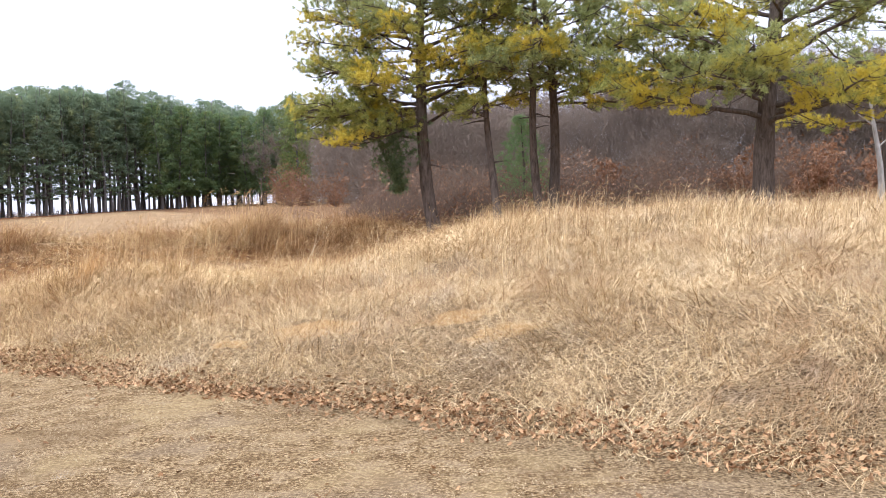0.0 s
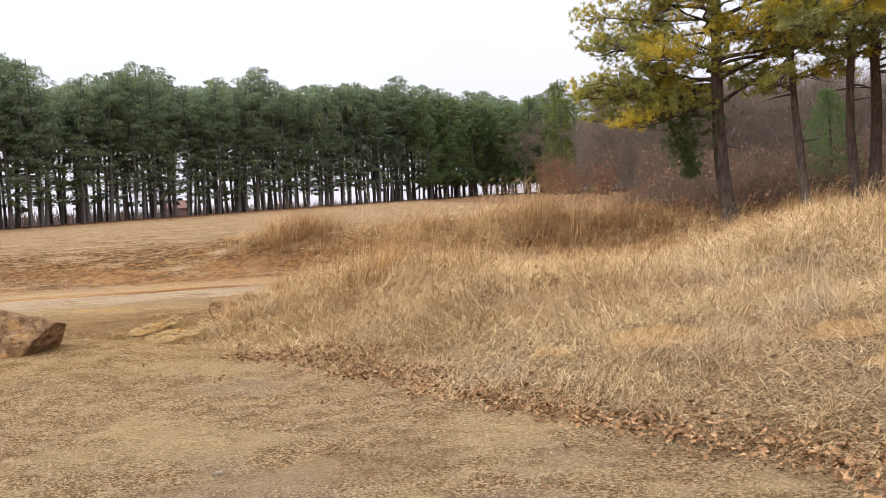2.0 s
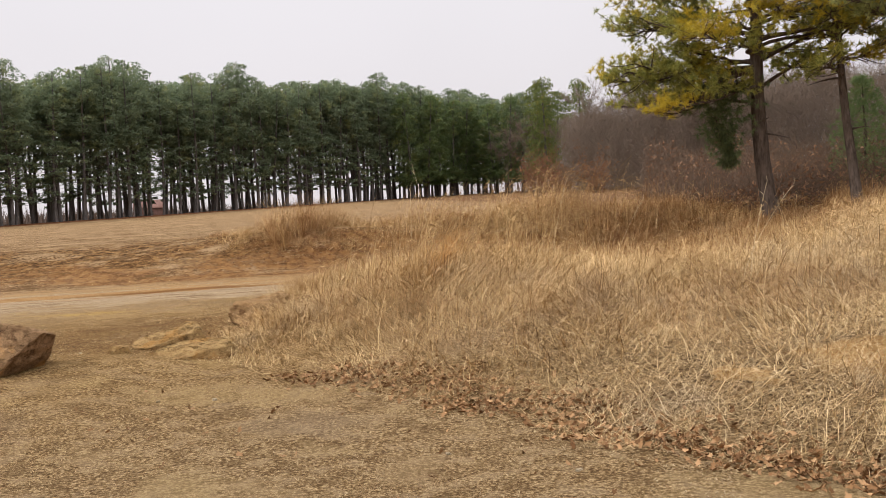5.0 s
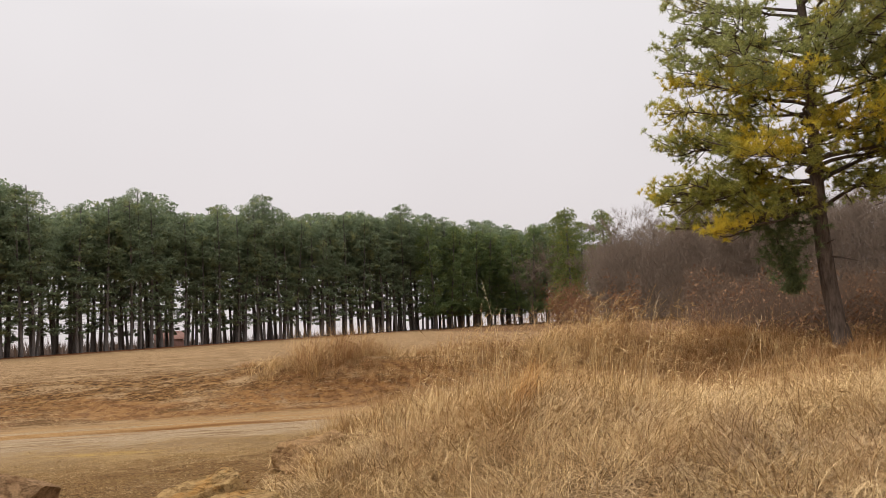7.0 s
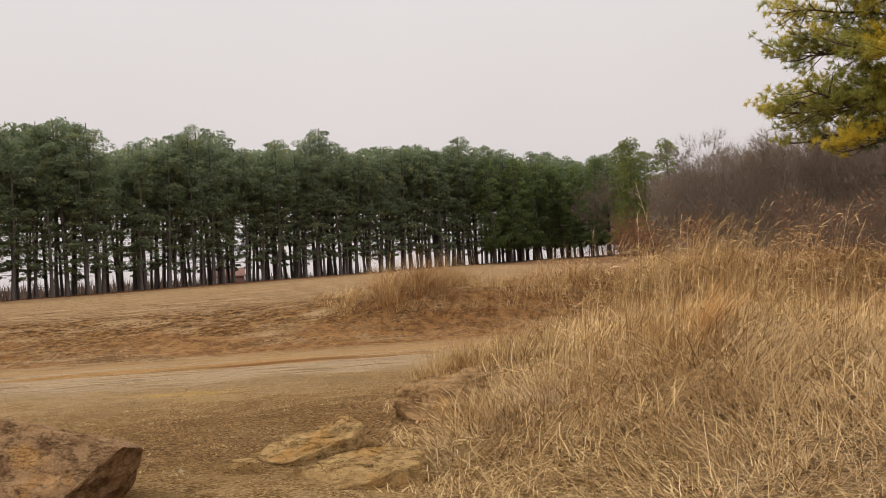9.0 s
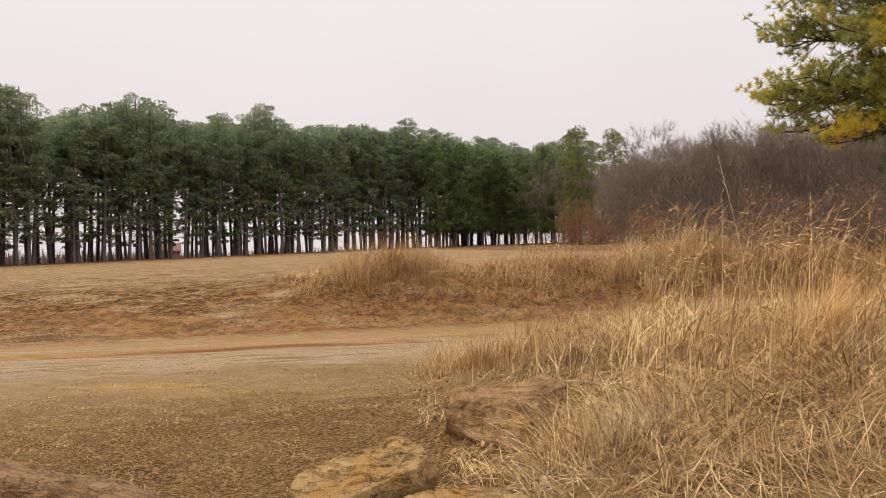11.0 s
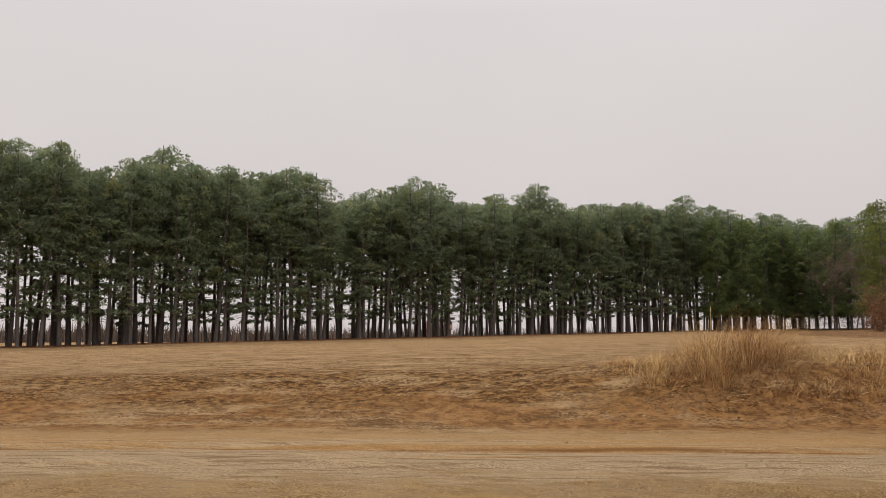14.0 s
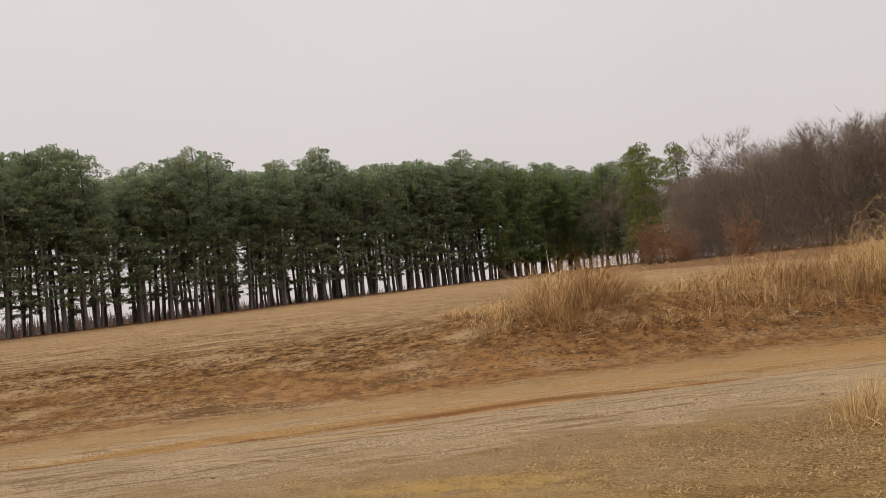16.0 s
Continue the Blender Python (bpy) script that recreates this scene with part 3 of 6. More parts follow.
def long_grass_mask(x, y):
    u, v, w = frame_uvw(x, y)
    s = u - edge_u(v) + 0.3 * lattice(x * 1.3, y * 1.3, 21)
    return s, w


def litter_side(x, y):
    """1 where the bank's end is trodden turf and leaves, before the tall grass of the road's edge."""
    u, v, w = frame_uvw(x, y)
    return ease(13.0, 13.9, v) * ease(-0.15, 0.35, np.interp(v, [13, 14.5, 15.6, 17.1, 19.4], [5.0, 5.5, 5.5, 5.3, 5.3]) + 0.35 * lattice(x * 1.4, y * 1.4, 37) - u)


def scatter(rng, n, box, clumps=0, spread=0.12):
    x0, x1, y0, y1 = box
    if not clumps:
        return rng.uniform(x0, x1, n), rng.uniform(y0, y1, n), rng.uniform(0, 6.283, n)
    cx, cy = rng.uniform(x0, x1, clumps), rng.uniform(y0, y1, clumps)
    k = rng.randint(0, clumps, n)
    dx, dy = rng.normal(0, spread, n), rng.normal(0, spread, n)
    return cx[k] + dx, cy[k] + dy, np.arctan2(dy, dx)


def ok_clay(x, y, rng):
    keep = np.ones(len(x), bool)
    for a, b, r in CLAY:
        keep &= (np.hypot(x - a, (y - b) * 1.2) > r * 0.85) | (rng.rand(len(x)) < 0.22)
    keep &= (np.hypot(x + 7.1, y - 10.85) > 0.5) & (np.hypot(x + 7.05, y - 12.3) > 0.52)
    return keep


def grass_patch(name, label, parts, material, category="grass"):
    v, f = joined(parts)
    return tagged(part(name, mesh_of(name, v, f, material)), label, category, kind="stuff")


rng = np.random.RandomState(4)
# long lodged straw on the near bank: matted blades, radiating clumps and upright stems
lots = []
for n, clumps, up in ((100000, 0, 0.0), (40000, 2600, 0.15), (8000, 1900, 1.0), (120000, 5200, 0.05)):
    x, y, out = scatter(rng, n, (-9.5, 9, 4.2, 21.5), clumps, 0.13)
    s, w = long_grass_mask(x, y)
    dist = np.hypot(x + 4, y - 5)
    verge = ease(14.2, 16.4, frame_uvw(x, y)[1])
    keep = (s > 0) & (w < 20.3) & (rng.rand(n) < np.clip(1.25 - dist / 20, 0.2, 1) * (1 - (0.3 if up == 1.0 else 0.93) * verge) * (1 - 0.86 * litter_side(x, y))) & ok_clay(x, y, rng)
    x, y, out, s, w = x[keep], y[keep], out[keep], s[keep], w[keep]
    m = len(x)
    rim = ease(0, 2.2, s)
    tall = rim * (0.42 + 0.3 * lattice(x * 0.6, y * 0.6, 31) + 0.3 * lattice(x * 1.7, y * 1.7, 32)) * (0.8 + 0.3 * ease(4.0, 9.0, frame_uvw(x, y)[1])) + 0.08 * np.exp(-(((x + 5.4) / 1.8) ** 2 + ((y - 14.4) / 2.0) ** 2))
    swirl = 2.4 + 3.2 * lattice(x * 0.55, y * 0.55, 33)
    mat_like = up < 0.1
    head = np.where(rng.rand(m) < (0.5 if mat_like else 0.35), swirl + rng.normal(0, 0.55, m), np.where(rng.rand(m) < 0.5, out, 0) + rng.uniform(-3.14, 3.14, m) * np.where(rng.rand(m) < 0.5, 1, 0.3))
    if up == 1.0:
        some = rng.rand(m) < np.interp(x, [-5.5, -2.5], [1.0, 0.35])
        x, y, s, head, tall, rim = x[some], y[some], s[some], head[some], tall[some], rim[some]
        keep[np.flatnonzero(keep)[~some]] = False
        m = len(x)
        lean0, lean1 = np.abs(rng.normal(0.12, 0.16, m)), np.abs(rng.normal(0.6, 0.45, m))
        length = (0.14 + 0.46 * tall) * rng.uniform(0.5, 1.35, m)
        width = rng.uniform(0.002, 0.004, m) * (1 + dist[keep] / 18)
    elif up == 0.05:
        # long fine strands fallen every way over the rest
        head = rng.normal(0, 0.5, m) + 3.4 * lattice(x * 0.9, y * 0.9, 34)
        lean0, lean1 = rng.uniform(0.75, 1.35, m), rng.uniform(1.5, 2.05, m)
        length = (0.26 + 0.6 * tall) * rng.uniform(0.5, 1.3, m)
        width = rng.uniform(0.0014, 0.0028, m) * (1 + dist[keep] / 13)
    elif up == 0.0:
        lean0, lean1 = rng.uniform(0.85, 1.5, m), rng.uniform(1.25, 1.8, m)
        length = (0.2 + 0.55 * tall) * rng.uniform(0.5, 1.4, m)
        width = rng.uniform(0.0015, 0.003, m) * (1 + dist[keep] / 13)
    else:
        lean0, lean1 = rng.uniform(0.6, 1.45, m), rng.uniform(1.3, 2.0, m)
        length = (0.2 + 0.65 * tall) * rng.uniform(0.5, 1.35, m)
        width = rng.uniform(0.0015, 0.003, m) * (1 + dist[keep] / 13)
    base = np.stack([x, y, land(x, y) + rng.uniform(-0.01, (0.3 * tall if up else 0.16) if mat_like else 0.01, m) * rim], 1)
    lots.append(blades(base, head, lean0, lean1, length, width, 40 + n % 7, 3 if 0 < up < 0.1 else 2))
# stout pale strands that lie across the top of the mat
n = 30000
x, y = rng.uniform(-8.5, 4, n), rng.uniform(4.4, 17, n)
s, w = long_grass_mask(x, y)
keep = (s > 0.1) & (rng.rand(n) < np.clip(1.3 - np.hypot(x + 4.5, y - 7.5) / 10, 0.1, 1)) & ok_clay(x, y, rng) & (rng.rand(n) > litter_side(x, y)) & (rng.rand(n) < np.interp(x, [-3.5, 0], [1, 0.3]))
x, y, s = x[keep], y[keep], s[keep]
m = len(x)
base = np.stack([x, y, land(x, y) + rng.uniform(0.02, 0.2, m) * ease(0, 1.5, s)], 1)
lots.append(blades(base, rng.normal(0, 1.1, m) + 3.4 * lattice(x * 0.9, y * 0.9, 34), rng.uniform(0.4, 1.2, m), rng.uniform(1.5, 2.7, m), rng.uniform(0.22, 0.72, m), rng.uniform(0.0026, 0.0048, m) * (0.9 + 0.03 * np.hypot(x + 4.5, y - 7)), 78, 4))
# arching bunches, thickest and tallest near the crest and the bank's end
n = 1700
x, y = rng.uniform(-9.5, 9, n), rng.uniform(4.6, 19.5, n)
s, w = long_grass_mask(x, y)
vv = frame_uvw(x, y)[1]
want = (0.3 + 0.5 * ease(0.6, 2.4, s) + 0.35 * ease(5, 9, vv)) * np.clip(1.3 - np.hypot(x + 4, y - 6) / 15, 0.15, 1) * (0.75 + 0.6 * lattice(x * 0.7, y * 0.7, 66))
keep = (s > 0.25) & (w < 19.4) & (rng.rand(n) < want * (1 - 0.93 * litter_side(x, y)) * (1 - 0.6 * ease(14.2, 16, vv))) & ok_clay(x, y, rng)
x, y, s, vv = x[keep], y[keep], s[keep], vv[keep]
m = len(x)
high = (0.22 + ease(0, 2.2, s) * (0.2 + 0.16 * lattice(x * 0.6, y * 0.6, 31)) + 0.06 * ease(7, 11, vv)) * rng.uniform(0.65, 1.35, m)
for far in (0, 1):
    sel = (np.hypot(x + 4, y - 6) > 9) == bool(far)
    lots.append(tussocks(x[sel], y[sel], 46, rng.uniform(0.04, 0.12, m)[sel], high[sel], (2.4 + 3.2 * lattice(x * 0.55, y * 0.55, 33) + rng.normal(0, 0.7, m))[sel], rng, (0.0015, 0.0032) if not far else (0.003, 0.006), 67, 4 if not far else 3))
x, y = rng.uniform(-11, -3.5, 52000), rng.uniform(13, 20.5, 52000)
s, w = long_grass_mask(x, y)
keep = (s > -0.3) & (w < 20.2) & (frame_uvw(x, y)[1] > 14.4) & (rng.rand(52000) < (0.55 + 0.5 * lattice(x * 1.2, y * 1.2, 36)) * ease(-0.4, 1.4, s) * (1 - 0.93 * litter_side(x, y)))
x, y, s = x[keep], y[keep], s[keep]
m = len(x)
base = np.stack([x, y, land(x, y) - 0.01], 1)
lots.append(blades(base, rng.uniform(0, 6.28, m), np.abs(rng.normal(0.2, 0.25, m)), np.abs(rng.normal(0.7, 0.5, m)), rng.uniform(0.12, 0.46, m) * (0.45 + 0.55 * ease(0, 1.5, s)), rng.uniform(0.0016, 0.0032, m), 60))
# grass that hangs over the brown boulder and the slab's end
n = 520
x = rng.uniform(-6.75, -5.95, n)
y = 11.75 + (x + 6.75) * 0.7 + rng.normal(0, 0.12, n)
base = np.stack([x, y, land(x, y) - 0.01], 1)
lots.append(blades(base, rng.normal(2.6, 0.9, n), rng.uniform(0.1, 0.9, n), rng.uniform(0.7, 1.9, n), rng.uniform(0.2, 0.45, n), rng.uniform(0.0016, 0.003, n), 57, 3))
cx = np.linspace(-6.66, -6.1, 9)
cy = 11.55 + 0.4 * (cx + 6.66) + rng.uniform(-0.12, 0.22, 9)
lots.append(tussocks(cx, cy, 60, 0.08, rng.uniform(0.3, 0.48, 9), rng.normal(2.4, 0.8, 9), rng, (0.0018, 0.0034), 81, 4, (0.6, 2.2)))
# fine upright bunches along the road's edge
n = 1500
x, y = rng.uniform(-11.2, -3.5, n), rng.uniform(14.2, 20.5, n)
s, w = long_grass_mask(x, y)
keep = (s > 0.2) & (w < 20.1) & (frame_uvw(x, y)[1] > 15.0) & (rng.rand(n) < (0.75 + 0.5 * lattice(x, y, 70)) * (1 - litter_side(x, y)))
x, y = x[keep], y[keep]
m = len(x)
lots.append(tussocks(x, y, 62, 0.09, rng.uniform(0.22, 0.46, m), rng.normal(0.5, 1.2, m), rng, (0.0018, 0.0034), 71, 3, (0.2, 1.7)))
# the bank goes on beyond the start
x, y = rng.uniform(3, 16, 16000), rng.uniform(-4, 9, 16000)
s, w = long_grass_mask(x, y)
keep = (s > 0) & ((x > 9) | (y < 4.2))
x, y = x[keep], y[keep]
m = len(x)
base = np.stack([x, y, land(x, y)], 1)
lots.append(blades(base, rng.uniform(0, 6.28, m), rng.uniform(0.6, 1.4, m), rng.uniform(1.2, 1.9, m), rng.uniform(0.3, 0.8, m), rng.uniform(0.005, 0.01, m), 61))
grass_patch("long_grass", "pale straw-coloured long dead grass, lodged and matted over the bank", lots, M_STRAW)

# broken straw strewn over the mat
n = 330000
x, y = rng.uniform(-9, 6, n), rng.uniform(4.2, 17, n)
s, w = long_grass_mask(x, y)
d = np.hypot(x + 4, y - 5.5)
keep = (s > -0.1) & (rng.rand(n) < np.clip(1.25 - d / 11, 0.08, 1)) & (frame_uvw(x, y)[1] < 13.6)
x, y, s, d = x[keep], y[keep], s[keep], d[keep]
m = len(x)
a, lean = rng.uniform(0, 6.283, m) * 0.5 + 3.2 * lattice(x * 0.9, y * 0.9, 34), rng.uniform(0.9, 1.75, m)
base = np.stack([x, y, land(x, y) + rng.uniform(0, 0.14, m) * ease(0, 1.5, s)], 1)
tip = base + np.stack([np.cos(a) * np.sin(lean), np.sin(a) * np.sin(lean), np.cos(lean)], 1) * rng.uniform(0.05, 0.17, (m, 1))
side = np.stack([-np.sin(a), np.cos(a), rng.uniform(-0.5, 0.5, m)], 1) * (rng.uniform(0.0007, 0.0014, m) * (1 + d / 7))[:, None]
grass_patch("broken_straw", "broken pale straw strewn over the matted bank", [(np.stack([base - side, base + side, tip], 1).reshape(-1, 3), np.arange(3 * m).reshape(-1, 3))], M_STRAW)

# the pale tall grass that stands along the crest of the bank
lots = []
n = 90000
x, y, out = scatter(rng, n, (-9, 14, 9, 24), 3800, 0.16)
s, w = long_grass_mask(x, y)
crest = 0.35 * np.exp(-(((x + 5.6) / 1.5) ** 2 + ((y - 14.6) / 1.8) ** 2)) + 0.9 * ease(-0.5, 2, x) * np.exp(-(((y - 16.8) / 2.2) ** 2))
keep = (s > 1.2) & (w < 20.4) & (rng.rand(n) < 0.03 + 0.9 * crest + 0.2 * ease(-2, 0, x) * ease(16, 18, y))
x, y, out = x[keep], y[keep], out[keep]
m = len(x)
length = rng.uniform(0.22, 0.62, m) * (1 + 0.3 * lattice(x * 0.6, y * 0.6, 35)) * (1 + 0.3 * ease(0, 2, x))
base = np.stack([x, y, land(x, y) - 0.01], 1)
lots.append(blades(base, np.where(rng.rand(m) < 0.5, 0.4 + rng.normal(0, 0.5, m), out), np.abs(rng.normal(0.2, 0.2, m)), np.abs(rng.normal(1.0, 0.5, m)), length, rng.uniform(0.004, 0.008, m), 51, 3))
n = 1500
x, y = rng.uniform(-6.4, 4.5, n), rng.uniform(10.5, 18, n)
s, w = long_grass_mask(x, y)
keep = (s > 1.0) & (w < 20) & (rng.rand(n) < 0.3 + 0.6 * lattice(x * 0.8, y * 0.8, 72) + 0.3 * ease(1.5, 3, s))
x, y = x[keep], y[keep]
m = len(x)
lots.append(culms(x, y, rng.uniform(0.45, 0.95, m), 0.5 + rng.normal(0, 0.9, m), rng.uniform(0.3, 1.7, m), rng, 0.0042))
x, y = rng.uniform(-6.3, -3.8, 420), rng.uniform(12.6, 16.4, 420)
keep = (lattice(x * 1.1, y * 1.1, 82) > -0.1) & (long_grass_mask(x, y)[0] > 0.8)
x, y = x[keep], y[keep]
m = len(x)
lots.append(culms(x, y, rng.uniform(0.6, 1.25, m), 0.4 + rng.normal(0, 0.9, m), rng.uniform(0.3, 1.9, m), rng, 0.0036))
grass_patch("standing_grass", "tall pale dead grass standing on the crest", lots, M_STRAW)

# brown bluestem on the bank beyond the road, in a mound at its end
lots, pale = [], []
for n, clumps, spread, stand in ((90000, 0, 0, 0.0), (110000, 1500, 0.13, 1.0)):
    x, y, out = scatter(rng, n, (-16, 10, 17.5, 36), clumps, spread)
    u, v, w = frame_uvw(x, y)
    lim = np.interp(x, [-15, -14, -12.5, -11, -9.5, -7.6, -4, -1, 3], [29.2, 28.3, 27.7, 27.5, 27.2, 27.0, 26.2, 24.6, 23.6]) + 0.6 * lattice(x * 0.8, y * 0.8, 41)
    back = np.interp(x, [-16, -12, -5, 3, 12], [30.5, 31, 31.5, 31.5, 35]) + 1.2 * lattice(x * 0.5, y * 0.5, 43)
    tip = ease(-15.4, -13.6, x + 0.5 * lattice(y * 0.9, x * 0.9, 42))
    keep = (w > lim) & (w < back) & (rng.rand(n) < 0.12 + 0.9 * tip) & (x > -15.3) & (rng.rand(n) < np.interp(x, [-6, 0, 8], [1, 0.8, 0.4]))
    x, y, out, w, tip, lim = x[keep], y[keep], out[keep], w[keep], tip[keep], lim[keep]
    m = len(x)
    tall = np.interp(x, [-15, -14.3, -13.8, -13.2, -12.9, -12.4, -12.05, -11.75, -11, -10.6, -10.2, -9.6, -9.1, -8, -7, -3, -1, 3, 10],
                     [0.16, 0.3, 0.46, 0.58, 0.78, 0.98, 0.8, 0.5, 0.42, 0.46, 0.6, 0.72, 0.6, 0.62, 1.1, 0.75, 0.48, 0.36, 0.48])
    tall = tall * (1 + 0.35 * lattice(x * 0.8, y * 0.8, 44) + 0.5 * lattice(x * 2.1, y * 2.1, 45)) * (0.42 + 0.58 * ease(0, 0.8, w - lim)) * (1 - 0.4 * ease(1.2, 2.2, w - lim))
    base = np.stack([x, y, land(x, y) - 0.01], 1)
    if stand:
        lean0, lean1 = np.abs(rng.normal(0.6, 0.35, m)), np.abs(rng.normal(2.0, 0.6, m))
        head = np.where(rng.rand(m) < 0.3, 0.2 + rng.normal(0, 0.8, m), out + rng.normal(0, 0.5, m))
    else:
        lean0, lean1 = rng.uniform(0.4, 1.3, m), rng.uniform(1.0, 1.9, m)
        head = rng.uniform(0, 6.283, m)
    fair = (rng.rand(m) < np.interp(x, [-12.5, -8, -5, -2], [0.85, 0.75, 0.4, 0.15])) & ((stand > 0) | (rng.rand(m) < 0.5))
    for sel, into in ((~fair, lots), (fair, pale)):
        into.append(blades(base[sel], head[sel], lean0[sel], lean1[sel], (tall * rng.uniform(0.4, 1.2, m))[sel], rng.uniform(0.003, 0.0065, m)[sel], 52, 3 if stand else 2))
# big arching bunches that give the mound its humps
n = 1500
x, y = rng.uniform(-15, 2, n), rng.uniform(19, 33, n)
w = frame_uvw(x, y)[2]
lim = np.interp(x, [-15, -14, -12.5, -11, -9.5, -7.6, -4, -1, 3], [29.0, 28.1, 27.6, 27.4, 27.2, 27.0, 26.3, 24.8, 23.8])
keep = (w > lim + 0.15) & (w < lim + 2.6) & (rng.rand(n) < 0.2 + 0.45 * lattice(x * 0.9, y * 0.9, 68) + 0.7 * (np.abs(x + 12.4) < 0.9) + 0.8 * (np.abs(x + 6.6) < 1.3))
x, y = x[keep], y[keep]
m = len(x)
high = np.interp(x, [-15, -13.6, -12.4, -11.6, -10.8, -9.8, -9.0, -7.8, -7.0, -6, -3, 0], [0.3, 0.65, 1.5, 0.75, 0.5, 0.95, 0.65, 0.75, 1.5, 1.35, 0.8, 0.55]) * rng.uniform(0.65, 1.2, m)
gold = rng.rand(m) < np.interp(x, [-12.5, -8, -5, -2], [0.7, 0.7, 0.4, 0.15])
for sel, into in ((~gold, lots), (gold, pale)):
    into.append(tussocks(x[sel], y[sel], 115, rng.uniform(0.1, 0.24, m)[sel], 1.12 * high[sel], (0.3 + rng.normal(0, 1.0, m))[sel], rng, (0.003, 0.006), 69, 4, (1.2, 3.0)))
for n, box, lo, hi in ((3000, (-9.6, -1.0, 21, 33), 0.7, 1.3), (420, (-12.9, -11.9, 23.5, 27), 0.6, 1.0), (300, (-14.4, -12.9, 22, 27), 0.3, 0.6)):
    x, y, out = scatter(rng, n * 3, box, n // 9, 0.2)
    w = frame_uvw(x, y)[2] + 0.4 * lattice(x, y, 46)
    keep = (w > np.interp(x, [-14, -12, -9, -6], [28.6, 28.1, 27.6, 27.2])) & (w < 30.4) & (rng.rand(n * 3) < 0.35 + 0.6 * lattice(x * 0.7, y * 0.7, 47))
    x, y, out = x[keep], y[keep], out[keep]
    m = len(x)
    base = np.stack([x, y, land(x, y) - 0.01], 1)
    culm = blades(base, out, np.abs(rng.normal(0.15, 0.2, m)), np.abs(rng.normal(1.3, 0.8, m)), rng.uniform(lo, hi, m) * rng.uniform(0.75, 1.1, m), rng.uniform(0.004, 0.008, m), 56, 4)
    lots.append(culm) if lo > 0.65 else pale.append(culm)
# lower russet grass on the slope that falls from the pines to the hollow
n = 46000
x, y, out = scatter(rng, n, (-5.5, 8.5, 21.5, 31), 2600, 0.16)
w = frame_uvw(x, y)[2]
keep = (w > np.interp(x, [-5.5, -4.5, -3.2, -1, 2], [26.2, 24.6, 22.4, 20.8, 20.4]) + 0.7 * lattice(x * 0.7, y * 0.7, 73)) & (w < 28.5)
x, y, out, w = x[keep], y[keep], out[keep], w[keep]
m = len(x)
base = np.stack([x, y, land(x, y) - 0.01], 1)
length = rng.uniform(0.18, 0.5, m) * (1 + 0.4 * lattice(x * 0.8, y * 0.8, 74))
fair = rng.rand(m) < 0.16 + 0.3 * lattice(x * 0.6, y * 0.6, 75)
for sel, into in ((~fair, lots), (fair, pale)):
    into.append(blades(base[sel], out[sel] + rng.normal(0, 0.6, m)[sel], np.abs(rng.normal(0.4, 0.35, m))[sel], np.abs(rng.normal(1.4, 0.6, m))[sel], length[sel], rng.uniform(0.004, 0.008, m)[sel], 76, 2))
# tall nodding stems along the crest
n = 5200
x, y = rng.uniform(-9.8, 3.5, n), rng.uniform(22, 33, n)
w = frame_uvw(x, y)[2]
lim = np.interp(x, [-9.5, -7.6, -4, -1, 3], [27.2, 27.0, 26.3, 24.8, 23.8])
keep = (w > lim + 0.4) & (w < lim + 2.4) & (rng.rand(n) < 0.5 + 0.6 * lattice(x * 0.9, y * 0.9, 77))
x, y = x[keep], y[keep]
m = len(x)
high = np.interp(x, [-9.8, -8.6, -7.6, -6, -4, -2, 0, 3], [0.7, 1.0, 1.5, 1.65, 1.5, 1.1, 0.8, 0.65]) * rng.uniform(0.62, 1.12, m)
pale.append(culms(x, y, high, 0.3 + rng.normal(0, 1.0, m), rng.uniform(0.4, 2.0, m), rng, 0.0065))
grass_patch("tan_grass", "pale tan dead grass in clumps on the far bank", [p for p in pale if len(p[0])], M_TAN)
grass_patch("bluestem_grass", "tall russet-brown dead grass on the far bank", lots, M_BROWN)

n = 4500
x = rng.uniform(-13.4, -2, n)
w = rng.normal(27.1, 0.36, n) + np.interp(x, [-14.5, -12, -4, -2], [1.0, 0.2, -0.2, -1.2])
y = (w + 0.483 * x) / 0.876
base = np.stack([x, y, land(x, y) + rng.uniform(0, 0.03, n)], 1)
v, f = blades(base, rng.uniform(0, 6.28, n), rng.uniform(1.0, 1.7, n), rng.uniform(1.2, 1.9, n), rng.uniform(0.03, 0.08, n), rng.uniform(0.015, 0.035, n), 58)
grass_patch("fallen_leaves", "dark red-brown leaf litter below the far bank", [(v, f)], M_RUST, "fallen leaves")
n = 260
x = rng.uniform(-13.2, -3, n)
w = rng.normal(27.1, 0.3, n) + np.interp(x, [-14.5, -12, -4, -2], [1.0, 0.2, -0.2, -1.2])
y = (w + 0.483 * x) / 0.876
base = np.stack([x, y, land(x, y) + rng.uniform(0.01, 0.12, n)], 1)
v, f = blades(base, np.where(rng.rand(n) < 0.5, 0.5, 3.6) + rng.normal(0, 0.5, n), rng.uniform(1.2, 1.6, n), rng.uniform(1.5, 1.75, n), rng.uniform(0.2, 0.6, n), rng.uniform(0.004, 0.007, n), 59)
grass_patch("fallen_stems", "bleached grass stems fallen at the foot of the far bank", [(v, f)], M_STALK)

